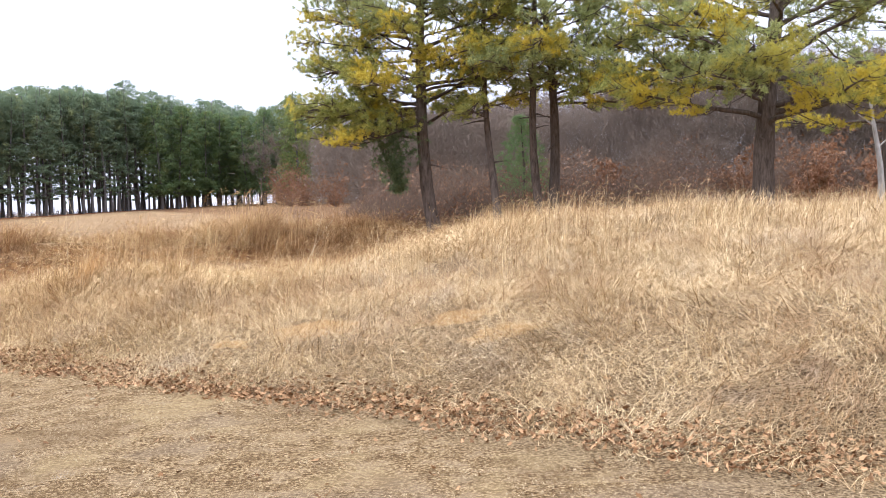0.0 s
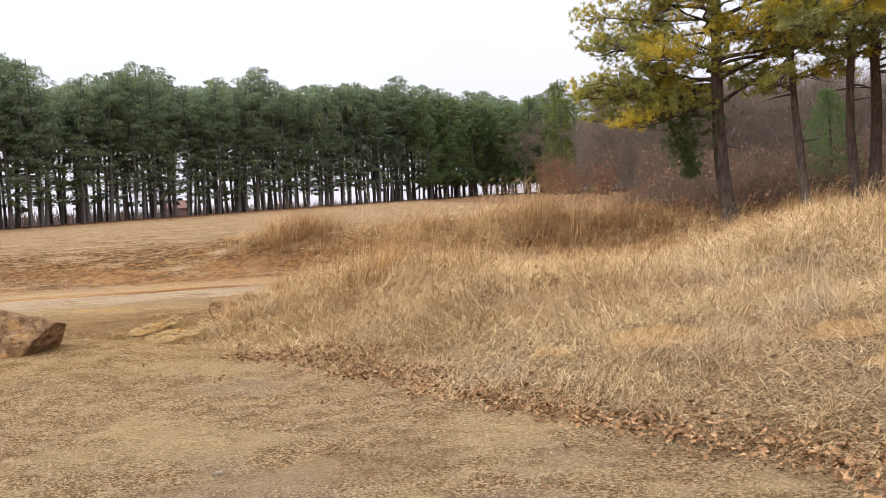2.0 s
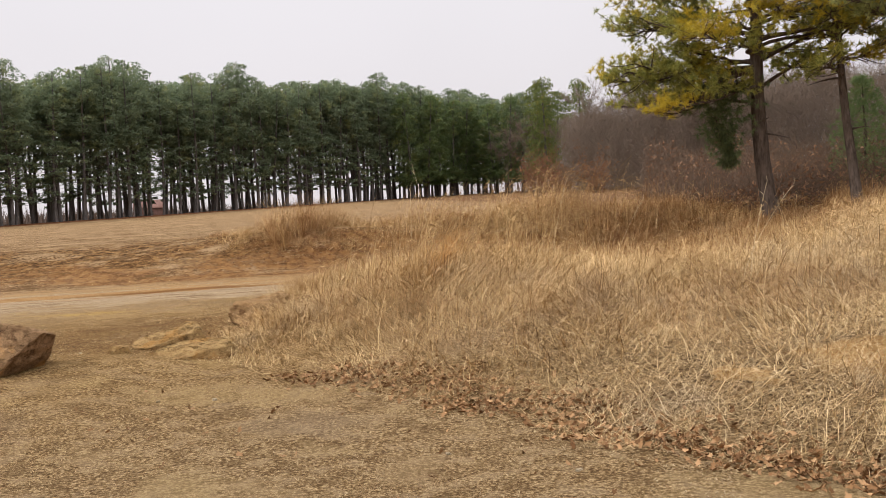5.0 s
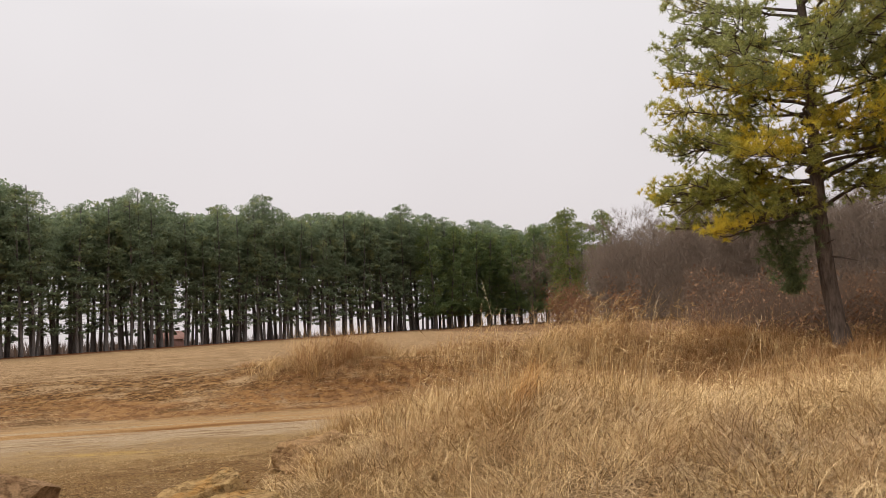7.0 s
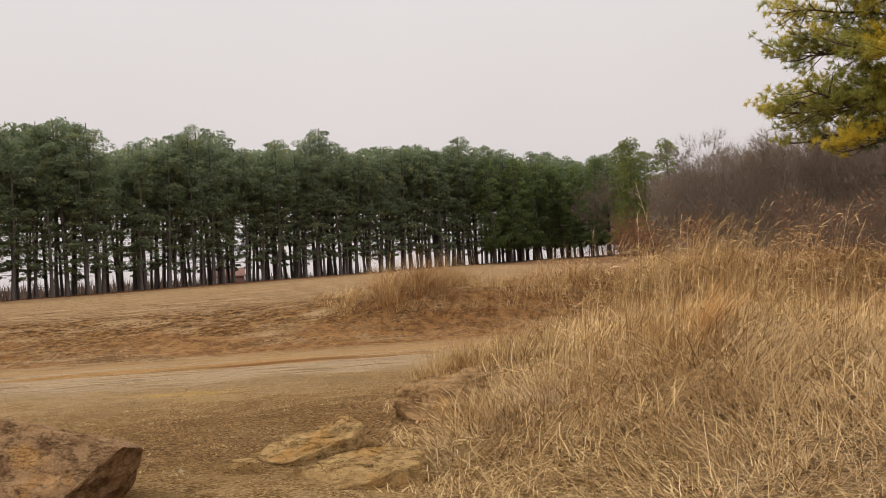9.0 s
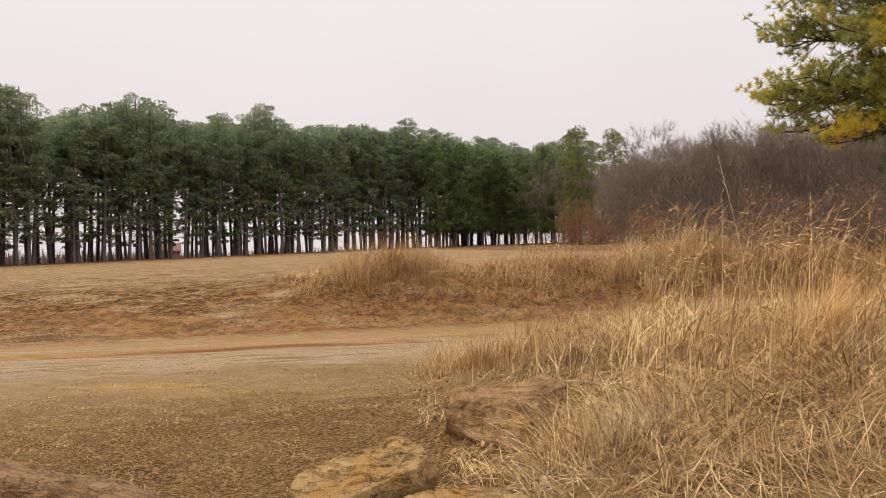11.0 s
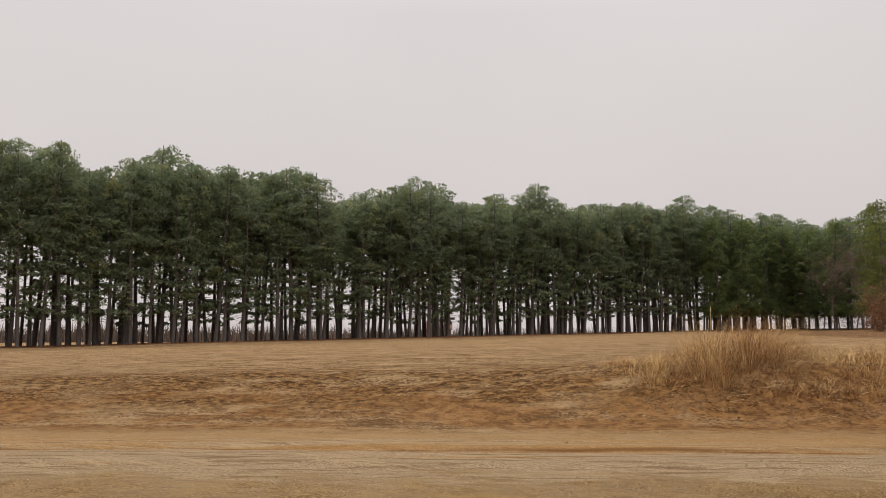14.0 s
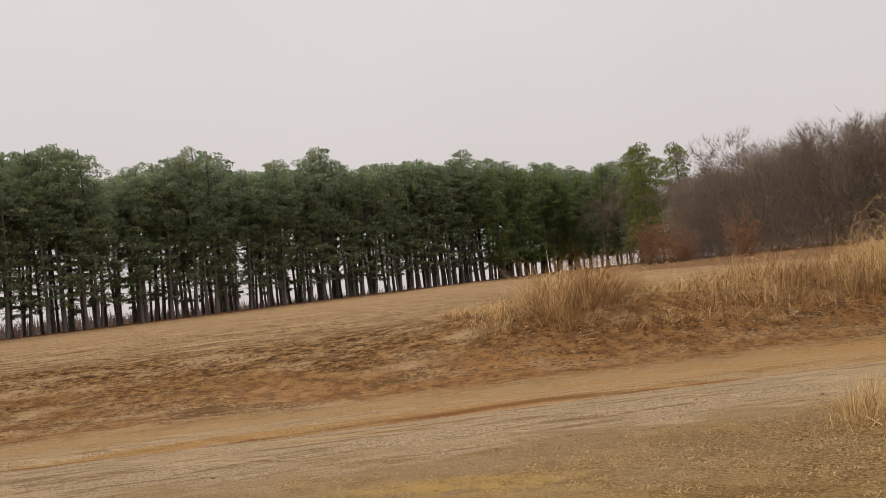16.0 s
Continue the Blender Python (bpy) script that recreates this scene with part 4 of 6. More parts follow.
# short dead turf of the yard, the road's verges and the bank: one triangle a blade
def sprigs(x, y, length, width, rng):
    n = len(x)
    a, lean = rng.uniform(0, 6.283, n), rng.uniform(0.75, 1.5, n)
    base = np.stack([x, y, land(x, y) - 0.003], 1)
    d = np.stack([np.cos(a) * np.sin(lean), np.sin(a) * np.sin(lean), np.cos(lean)], 1)
    t = a + rng.uniform(0.7, 2.4, n)
    side = np.stack([np.cos(t), np.sin(t), np.zeros(n)], 1) * (width / 2)[:, None]
    v = np.stack([base - side, base + side, base + d * length[:, None]], 1).reshape(-1, 3)
    return v, np.arange(3 * n).reshape(-1, 3)


lots = []
for n, box in ((430000, (-12.5, 3.5, 3.6, 17.5)), (70000, (-20, -5, 12, 24))):
    x, y, out = scatter(rng, n, box, n // 5, 0.05)
    s, w = long_grass_mask(x, y)
    far = np.hypot(x + 5, y - 6)
    keep = (s < 0.2) & (w < 20.9) & (x > -0.9 * y - 3) & (rng.rand(n) < np.clip(1.15 - far / 22, 0.2, 1))
    keep &= (lattice(x * 1.4, y * 1.4, 61) + 0.8 * lattice(x * 4, y * 4, 62) > -0.5)
    x, y, far = x[keep], y[keep], far[keep]
    m = len(x)
    lots.append(sprigs(x, y, rng.uniform(0.01, 0.028, m), rng.uniform(0.004, 0.008, m) * (1 + far / 22), rng))
n = 120000
x, y, out = scatter(rng, n, (-34, -4, 15, 48), 9000, 0.08)
w = frame_uvw(x, y)[2]
keep = (w > 25.0) & (rng.rand(n) < np.clip(1.2 - (w - 25) / 16, 0.05, 1)) & (lattice(x * 0.7, y * 1.2, 63) > -0.35)
x, y = x[keep], y[keep]
m = len(x)
lots.append(sprigs(x, y, rng.uniform(0.025, 0.06, m), rng.uniform(0.004, 0.009, m), rng))
n = 60000
x, y, out = scatter(rng, n, (-13, -4.5, 13.5, 19.8), 5000, 0.07)
s, w = long_grass_mask(x, y)
v = frame_uvw(x, y)[1]
keep = (s > -0.6) & (w < 20.5 + 0.4 * lattice(x, y, 64)) & (v > 14.0) & (lattice(x * 1.1, y * 1.1, 65) > -0.4)
x, y = x[keep], y[keep]
m = len(x)
lots.append(sprigs(x, y, rng.uniform(0.02, 0.07, m), rng.uniform(0.002, 0.0042, m), rng))
n = 42000
x, y, out = scatter(rng, n, (-17, -5.5, 10.5, 20), 3600, 0.06)
s, w = long_grass_mask(x, y)
keep = (s < 0.3) & (w < 20.4) & (lattice(x * 0.8, y * 0.8, 79) + 0.6 * lattice(x * 2.6, y * 2.6, 80) > 0.02)
x, y = x[keep], y[keep]
m = len(x)
lots.append(sprigs(x, y, rng.uniform(0.02, 0.065, m), rng.uniform(0.0025, 0.005, m), rng))
grass_patch("short_grass", "short mown dead turf with bare gaps", lots, M_SHORT)

# an orange clump of bluestem that leans over, and its tall bleached seed stalks
x, y, out = scatter(rng, 300, (-5.32, -5.22, 13.25, 13.4), 2, 0.06)
base = np.stack([x, y, land(x, y)], 1)
v, f = blades(base, 0.35 + rng.normal(0, 0.5, 300), np.abs(rng.normal(0.08, 0.1, 300)), rng.uniform(0.9, 2.5, 300), rng.uniform(0.6, 1.15, 300), rng.uniform(0.0025, 0.005, 300), 55, 5)
tagged(part("grass_clump", mesh_of("grass_clump", v, f, M_ORANGE)), "orange clump of bluestem leaning over in the straw", "grass clump")


def stalk(x, y, height, lean, heading, seed):
    r = np.random.RandomState(seed)
    z = float(land(x, y))
    t = np.linspace(0, 1, 7)
    p = np.stack([x + math.cos(heading) * lean * t**1.5, y + math.sin(heading) * lean * t**1.5, z + height * t], 1)
    pieces = [tube(p, 0.0012 * (1 - 0.6 * t) + 0.0006, 4)]
    for i in range(5):
        q = p[-1] - (p[-1] - p[-2]) * i * 0.4
        d = np.array((r.normal(0, 0.02), r.normal(0, 0.02), 0.05))
        pieces.append(tube([q, q + d], [0.002, 0.0008], 3))
    ob = part("grass_stalk", mesh_of("grass_stalk", *joined(pieces), M_STALK))
    tagged(ob, "thin bleached dead stalk standing above the grass", "stalk", "dead stalks")


stalk(-5.78, 14.1, 1.15, 0.02, 0.0, 1)
stalk(-5.55, 14.3, 1.35, 0.22, 3.3, 2)
stalk(-4.2, 15.2, 1.2, 0.25, 0.4, 3)
stalk(-3.3, 13.6, 0.85, 0.5, 0.8, 4)
stalk(-2.0, 12.6, 1.0, 0.55, 0.3, 5)
stalk(-1.9, 12.9, 1.05, 0.35, 0.9, 6)
stalk(3.2, 17.6, 1.1, 0.12, 0.3, 7)


# ---- oak leaves drifted along the foot of the bank ----
def leaf_shape(seed):
    r = np.random.RandomState(seed)
    k = 10
    a = np.linspace(0, 2 * math.pi, k, endpoint=False)
    rad = np.where(np.arange(k) % 2 == 0, 1.0, 0.55) * r.uniform(0.85, 1.1, k)
    xx, yy = 0.052 * rad * np.cos(a) * 1.25, 0.034 * rad * np.sin(a)
    zz = 0.018 * (xx / 0.06) ** 2 + 0.014 * r.uniform(-1, 1, k)
    v = np.concatenate([np.stack([xx, yy, zz], 1), [(0, 0, -0.004)]])
    return v, np.array([(i, (i + 1) % k, k) for i in range(k)])


LEAVES = [leaf_shape(s) for s in range(5)]


def leaf_spots(rng, n):
    v = rng.uniform(1.0, 11.2, n)
    s = rng.normal(0.1, 0.17, n) + 0.15 * lattice(v * 1.7, v * 0 + 3, 5)
    stray = rng.rand(n) < 0.035
    s = np.where(stray, rng.uniform(-2.2, 1.2, n), s)
    verge = rng.rand(n) < 0.24
    v = np.where(verge, rng.uniform(13.3, 18.2, n), v)
    s = np.where(verge, rng.normal(0.95, 0.6, n), s)
    u = edge_u(v) + s
    return 0.7 * u - 0.714 * v, 0.714 * u + 0.7 * v


leaf_litter = tagged(part("leaf_litter", None), "drift of curled brown oak leaves along the foot of the bank", "fallen leaves")
leaf_meshes = [mesh_of("leaf", v, f, M_LEAF) for v, f in LEAVES]
rng = np.random.RandomState(12)
lx, ly = leaf_spots(rng, 5600)
lz = land(lx, ly) + rng.uniform(0.004, 0.05, len(lx))
lsmall = np.where(frame_uvw(lx, ly)[1] > 13.8, 0.6, 1.0)
pieces = []
near = set([i for i in range(len(lx)) if -6.2 < lx[i] < -1.0][:300])
for i in range(len(lx)):
    m = pose(lx[i], ly[i], lz[i], rng.uniform(-45, 45), rng.uniform(-45, 45), rng.uniform(0, 360)) @ Matrix.Scale(rng.uniform(0.32, 0.6) * lsmall[i], 4)
    if i in near:
        ob = new("leaf", leaf_meshes[i % 5])
        ob.parent = leaf_litter
        ob.matrix_local = m
    else:
        v, f = LEAVES[i % 5]
        a = np.array(m)
        pieces.append((v @ a[:3, :3].T + a[:3, 3], f))
v, f = joined(pieces)
tagged(part("leaf_drift", mesh_of("leaf_drift", v, f, M_LEAF), leaf_litter), "", kind="stuff")


# ---- stones ----
def rock(name, label, at, size, turn, seed, material, cuts=7, rough=0.03, tilt=(0, 0), faces=None, splits=3, bedding=0.0):
    """A quarried block: a box cut by planes, its edges worn, its faces split and roughened."""
    r = random.Random(seed)
    bm = bmesh.new()
    bmesh.ops.create_cube(bm, size=2.0)
    if faces is None:
        faces = [((r.uniform(-0.12, 0.12), r.uniform(-0.12, 0.12), 1), 0.42), ((0, 0, -1), 0.5), ((r.uniform(-0.5, 0.5), r.uniform(-0.5, 0.5), 1), 0.5)]
        for i in range(cuts):
            a = (i + r.uniform(-0.35, 0.35)) * 2 * math.pi / cuts
            faces.append(((math.cos(a), math.sin(a), r.uniform(-0.25, 0.45)), r.uniform(0.38, 0.54)))
    for n, d in faces:
        n = Vector(n).normalized()
        cut = bmesh.ops.bisect_plane(bm, geom=bm.verts[:] + bm.edges[:] + bm.faces[:], plane_co=n * d, plane_no=n, clear_outer=True)
        rim = [e for e in cut["geom_cut"] if isinstance(e, bmesh.types.BMEdge)]
        if rim:
            bmesh.ops.edgenet_fill(bm, edges=rim)
    for p in bm.verts:
        p.co = Vector((p.co.x * size[0], p.co.y * size[1], p.co.z * size[2]))
    low = min(size)
    bmesh.ops.bevel(bm, geom=bm.edges[:], offset=low * 0.012, segments=1, affect="EDGES", clamp_overlap=True)
    bmesh.ops.triangulate(bm, faces=bm.faces[:])
    for _ in range(splits):
        long = [e for e in bm.edges if e.calc_length() > max(size) * 0.035]
        bmesh.ops.subdivide_edges(bm, edges=long, cuts=1)
        bmesh.ops.triangulate(bm, faces=bm.faces[:])
    bm.normal_update()
    shift = Vector((seed * 1.7, seed * 0.3, 0))
    for p in bm.verts:
        q = p.co / max(size)
        k = noise.fractal(q * 3.5 + shift, 0.9, 2.0, 5)
        ledge = noise.noise(Vector((q.x * 1.2, q.y * 1.2, q.z * 14)) + shift)
        p.co += p.normal * (k * rough + (abs(ledge) - 0.3) * rough * 0.9) * max(size)
        if bedding and p.normal.z > 0.2:
            # the split top stands in thin broken ledges
            run = q.x * 3.1 - q.y * 5.2 + 1.1 * noise.noise(q * 4 + shift)
            p.co.z += bedding * 0.022 * max(size) * ((run % 1.0) ** 3 - 0.4) * max(0.0, min(1.0, 0.5 + 2.2 * noise.noise(q * 2.3 - shift)))
    me = bpy.data.meshes.new(name)
    bm.to_mesh(me)
    bm.free()
    me.materials.append(material)
    ob = new(name, me)
    ob.matrix_world = pose(*at, tilt[0], tilt[1], turn)
    return tagged(ob, label, "rock")


rock("boulder", "large angular red-brown sandstone boulder on the turf", (-8.10, 9.76, 0.37), (0.90, 0.90, 0.92), 40.5, 3, M_BOULDER, rough=0.027, splits=4, bedding=1.0,
     faces=(((-0.84, -0.5, 0.2), 0.37), ((0.3, 0.1, 0.95), 0.235), ((0.95, 0.1, -0.3), 0.37), ((-0.12, -0.74, 0.66), 0.29), ((0.62, -0.55, -0.56), 0.27), ((0.1, 1, 0.1), 0.34), ((0, 0, -1), 0.36), ((-0.25, -1, 0.06), 0.41), ((-0.97, 0.1, 0.1), 0.42)))
rock("boulder", "smaller olive-brown block leaning behind the big boulder", (-8.74, 9.82, 0.30), (0.34, 0.2, 0.42), 62, 8, M_GREYROCK, 5, 0.03, (10, -22))
def slab(label, at, outline, thick, turn, tilt, seed):
    """A flat bedded slab: an irregular outline given as (angle, radius), stepped sides, and a top split into shallow terraces."""
    r = np.random.RandomState(seed)
    ang = np.radians([a for a, _ in outline] + [outline[0][0] + 360])
    rad = np.array([q for _, q in outline] + [outline[0][1]])
    n = 96
    th = np.linspace(ang[0], ang[0] + 2 * math.pi, n, endpoint=False)
    # straight edges between the corners
    px, py = np.interp(th, ang, rad * np.cos(ang)), np.interp(th, ang, rad * np.sin(ang))
    px, py = px + 0.012 * lattice(px * 16, py * 16, seed), py + 0.012 * lattice(px * 16 + 9, py * 16, seed + 1)
    rings = []
    for z, k in ((-1.0, 0.9), (-0.75, 0.97), (-0.55, 0.95), (-0.5, 1.02), (-0.25, 1.0), (-0.2, 0.96), (-0.04, 0.975), (0.0, 0.955)):
        jut = 1 + 0.03 * lattice(th * 2.2, th * 0 + z * 7, seed + 2)
        rings.append(np.stack([px * k * jut, py * k * jut, thick * z + 0 * th], 1))
    for k in np.linspace(0.92, 0.04, 22):
        x, y = px * k, py * k
        h = lattice(x * 3.0 + y, y * 4.2, seed + 3) + 0.6 * lattice(x * 7, y * 7, seed + 4)
        step = np.floor(h * 2.2) * 0.014
        z = step + 0.006 * lattice(x * 18, y * 18, seed + 5) + 0.004 * lattice(x * 40, y * 40, seed + 6)
        crack = np.abs(0.55 * x + 0.84 * y + 0.05 * lattice(x * 6, y * 6, seed + 7) + 0.04)
        z = z - 0.03 * np.exp(-((crack / 0.014) ** 2)) * (k < 0.9)
        rings.append(np.stack([x, y, z], 1))
    v = np.concatenate(rings)
    f = []
    for i in range(len(rings) - 1):
        for q in range(n):
            a0, a1 = i * n + q, i * n + (q + 1) % n
            f += [(a0, a1, a1 + n), (a0, a1 + n, a0 + n)]
    last = (len(rings) - 1) * n
    f += [(last, last + q, last + q + 1) for q in range(1, n - 1)]
    ob = part("sandstone_slab", mesh_of("sandstone_slab", v, f, M_SLAB))
    ob.matrix_world = pose(*at, tilt[0], tilt[1], turn)
    return tagged(ob, label, "rock")


slab("flat cracked yellow sandstone slab lying on the soil", (-7.55, 11.34, 0.265), ((0, 0.36), (40, 0.35), (62, 0.35), (115, 0.26), (165, 0.34), (200, 0.36), (235, 0.36), (265, 0.38), (300, 0.25), (335, 0.31)), 0.24, 15, (9, -9), 12)
slab("flat yellow sandstone slab half under the grass", (-7.0, 10.78, 0.215), ((0, 0.42), (35, 0.36), (75, 0.33), (120, 0.31), (160, 0.40), (205, 0.42), (240, 0.34), (290, 0.30), (330, 0.40)), 0.22, 35, (7, -7), 14)
rock("boulder", "weathered brown boulder at the edge of the long grass", (-7.06, 12.42, 0.25), (0.79, 0.62, 0.62), -36, 22, M_GREYROCK, rough=0.05, tilt=(0, 4),
     faces=(((-0.15, -0.1, 1), 0.40), ((-1, -0.1, 0.3), 0.44), ((1, 0, 0.2), 0.46), ((0.1, -1, 0.4), 0.42), ((0, 1, 0.2), 0.45), ((-0.6, -0.6, 0.75), 0.5), ((0.6, -0.5, 0.7), 0.5), ((-0.6, 0.5, 0.75), 0.5), ((0, 0, -1), 0.5), ((-0.25, -1, -0.75), 0.33), ((-0.8, -0.7, 0), 0.48)))
rock("stone", "small flat yellow stone on the soil", (-7.70, 10.78, float(land(-7.70, 10.78)) + 0.025), (0.22, 0.15, 0.1), 10, 25, M_SLAB, 6, 0.03, splits=2)
for i in range(16):
    r = random.Random(70 + i)
    x, y = r.uniform(-9.5, -2.5), r.uniform(5.5, 14)
    s, w = long_grass_mask(np.array([x]), np.array([y]))
    if s[0] < -0.1 and math.hypot(x + 7.9, y - 9.7) > 0.8:
        d = r.uniform(0.02, 0.045)
        rock("stone", "small pale stone lying on the turf", (x, y, float(land(x, y)) + d * 0.15), (d * 1.4, d, d * 0.7), r.uniform(0, 360), 90 + i, M_GRAVEL, 6, 0.03, splits=1)["group"] = "loose stones"

# loose gravel on the road
rng = np.random.RandomState(30)
pieces = []
cube = np.array([(a, b, c) for a in (-1, 1) for b in (-1, 1) for c in (-1, 1)], float)
hull = np.array([(0, 1, 3), (0, 3, 2), (4, 7, 5), (4, 6, 7), (0, 5, 1), (0, 4, 5), (2, 3, 7), (2, 7, 6), (0, 2, 6), (0, 6, 4), (1, 5, 7), (1, 7, 3)])
for i in range(1500):
    a, b = rng.uniform(-14, 6), rng.uniform(20.0, 24.6)
    x, y = 0.876 * a - 0.483 * b, 0.483 * a + 0.876 * b
    if b < 20.5 or b > 24.2:
        if rng.rand() < 0.5:
            continue
    s = rng.uniform(0.004, 0.012) * (1.6 if rng.rand() < 0.06 else 1)
    v = cube * rng.uniform(0.5, 1.0, (8, 3)) * s * (1, 0.8, 0.55)
    th = rng.uniform(0, 6.28)
    rot = np.array([(math.cos(th), -math.sin(th), 0), (math.sin(th), math.cos(th), 0), (0, 0, 1)])
    pieces.append((v @ rot.T + (x, y, 0), hull))
v, f = joined(pieces)
c = v.reshape(-1, 8, 3).mean(1)
v[:, 2] += np.repeat(land(c[:, 0], c[:, 1]) + 0.01, 8)
tagged(part("gravel", mesh_of("gravel", v, f, M_GRAVEL)), "loose grey gravel strewn on the track", "gravel", kind="stuff")


# ---- pines ----
def tufts(points, dirs, n, length, width, rng, spread=1.0):
    """Brushes of needles: n thin triangles round each point."""
    k = len(points)
    p, d = np.repeat(points, n, 0), np.repeat(dirs, n, 0)
    a = rng.normal(0, 1, (k * n, 3))
    a /= np.linalg.norm(a, axis=1)[:, None]
    a = a * spread + d * 0.75 + (0, 0, 0.12)
    a /= np.linalg.norm(a, axis=1)[:, None]
    side = np.cross(a, rng.normal(0, 1, (k * n, 3)))
    side /= np.linalg.norm(side, axis=1)[:, None] + 1e-9
    ln = length * rng.uniform(0.65, 1.25, (k * n, 1))
    root = p - a * ln * 0.12
    v = np.stack([root - side * width / 2, root + side * width / 2, p + a * ln], 1).reshape(-1, 3)
    return v, np.arange(k * n * 3).reshape(-1, 3)


def branch(start, az, rise, length, rng, links=6, sag=0.25, upturn=0.3):
    t = np.linspace(0, 1, links)
    d = np.array((math.cos(az), math.sin(az), 0))
    side = np.array((-math.sin(az), math.cos(az), 0))
    wig = np.cumsum(rng.normal(0, 0.08, links)) * length
    wig -= wig[0]
    z = length * (rise * t - sag * t**2 + upturn * t**3)
    return start + d * (length * t)[:, None] + side * (wig * 0.8)[:, None] + np.array((0, 0, 1.0)) * z[:, None]


def near_pine(label, x, y, height, girth, crown_from, reach, lean, seed, limbs=34, boughs=(), dense=1.0, droop=0, yellow=5.0, needle=(15, 0.155, 0.028)):
    """A loblolly pine: a bent tapering trunk, limbs with forked side branches, and round brushes of long needles at the twigs' ends.
    Boughs that spring below the height yellow carry yellowed needles."""
    rng = np.random.RandomState(seed)
    tree = tagged(part("pine_tree", None), label, "tree", "pines by the bank")
    tree.location = (x, y, float(land(x, y)))
    t = np.linspace(0, 1, 18)
    bow = 1 - np.exp(-t * height / 3.5)
    bend = 0.02 * height * np.stack([np.sin(t * 5 + seed) - math.sin(seed), np.sin(t * 4.3 + 2 * seed) - math.sin(2 * seed)], 1)
    spine = np.stack([lean[0] * bow + bend[:, 0], lean[1] * bow + bend[:, 1], height * t - 0.15], 1)
    rad = girth * (0.92 - 0.8 * t**0.9) + girth * 0.22 * np.exp(-t * height / 0.4)
    v, f = tube(spine, rad, 12)
    v += rng.normal(0, girth * 0.035, v.shape)
    part("trunk", mesh_of("trunk", v, f, M_BARK, True), tree, "rough grey-brown pine bark")
    green, gold = ([], []), ([], [])
    for i in range(limbs + len(boughs)):
        a = (min(i, limbs - 1) + rng.uniform(0, 0.6)) / limbs
        z = crown_from + (height * 0.97 - crown_from) * a**0.9
        az = i * 2.399 + rng.uniform(-0.5, 0.5)
        prof = reach * (0.6 + 0.4 * math.sin(min(1, (a + 0.15) * 1.25) * math.pi)) if a < 0.75 else reach * (1 - a) * 2.3 + 0.5
        length = prof * rng.uniform(0.62, 1.15)
        rise = 0.3 + 0.6 * a + rng.uniform(-0.2, 0.35)
        if i >= limbs:
            z, az, length, rise = boughs[i - limbs]
            a = z / height
        st = np.array([np.interp(z, spine[:, 2], spine[:, k]) for k in range(3)])
        line = branch(st, az, rise, length, rng, 8, 0.4, 0.3)
        r0 = girth * 0.30 * (1 - 0.6 * a) * rng.uniform(0.6, 1.1)
        pieces = [tube(line, np.linspace(r0, 0.012, 8), 5)]
        pts, dirs = gold if z + rng.normal(0, 0.9) < yellow else green
        subs = int((5 + length * 3.6) * (1.5 if i >= limbs else 1))
        for j in range(subs):
            q = 1.0 if j == 0 else rng.uniform(0.17, 1.0) ** 0.85
            p0 = np.array([np.interp(q, np.linspace(0, 1, 8), line[:, k]) for k in range(3)])
            sl = (0.3 + 0.3 * length * (1 - q * 0.7)) * rng.uniform(0.55, 1.15)
            saz = az + (rng.normal(0, 0.3) if j == 0 else rng.choice([-1, 1]) * rng.uniform(0.35, 1.2))
            tw = branch(p0, saz, rng.uniform(-0.55, 0.85), sl, rng, 5, 0.2, 0.25)
            pieces.append(tube(tw, np.linspace(0.017, 0.006, 5), 3))
            # side twigs, each with a brush at its end
            for b in range(max(2, int((3 + sl * 8.5) * dense))):
                e = rng.uniform(0.3, 1.0) if b else 1.0
                pp = np.array([np.interp(e, np.linspace(0, 1, 5), tw[:, k]) for k in range(3)])
                ta = saz + rng.normal(0, 0.9)
                d = np.array((math.cos(ta), math.sin(ta), rng.uniform(0.1, 1.1)))
                d /= np.linalg.norm(d)
                end = pp + d * rng.uniform(0.08, 0.34)
                if b % 4 == 0:
                    pieces.append(tube([pp, end], [0.006, 0.004], 3))
                pts.append(end)
                dirs.append(d)
        part("limb", mesh_of("limb", *joined(pieces), M_BARK), tree)
    # bare dead snags under the crown
    for i in range(4):
        z = rng.uniform(crown_from * 0.5, crown_from * 1.1)
        st = np.array([np.interp(z, spine[:, 2], spine[:, k]) for k in range(3)])
        line = branch(st, rng.uniform(0, 6.28), rng.uniform(-0.1, 0.5), rng.uniform(0.4, 1.1), rng, 6, 0.3, 0.1)
        part("dead_branch", mesh_of("dead_branch", *tube(line, np.linspace(0.035, 0.006, 6), 4), M_BARK), tree)
    # a dark drooping bough low on the trunk
    if droop:
        q = rng.rand(330) ** 1.35
        low = np.stack([-1.45 + 0.3 * q, -0.5 + 0 * q, 3.5 - 2.0 * q], 1) + rng.normal(0, 1, (330, 3)) * (0.44, 0.3, 0.18) * (1.1 - 0.85 * q)[:, None]
        line = np.array([(-0.6, 0, 3.2), (-1.1, -0.3, 3.25), (-1.45, -0.45, 2.9), (-1.35, -0.5, 2.2), (-1.2, -0.5, 1.6)])
        part("limb", mesh_of("limb", *tube(line, [0.05, 0.035, 0.025, 0.015, 0.008], 5), M_BARK), tree)
        part("drooping_bough", mesh_of("drooping_bough", *tufts(low, np.tile((0, 0, -0.6), (330, 1)), 22, 0.2, 0.022, rng), M_NEEDLE_DARK), tree, "dark green drooping bough")
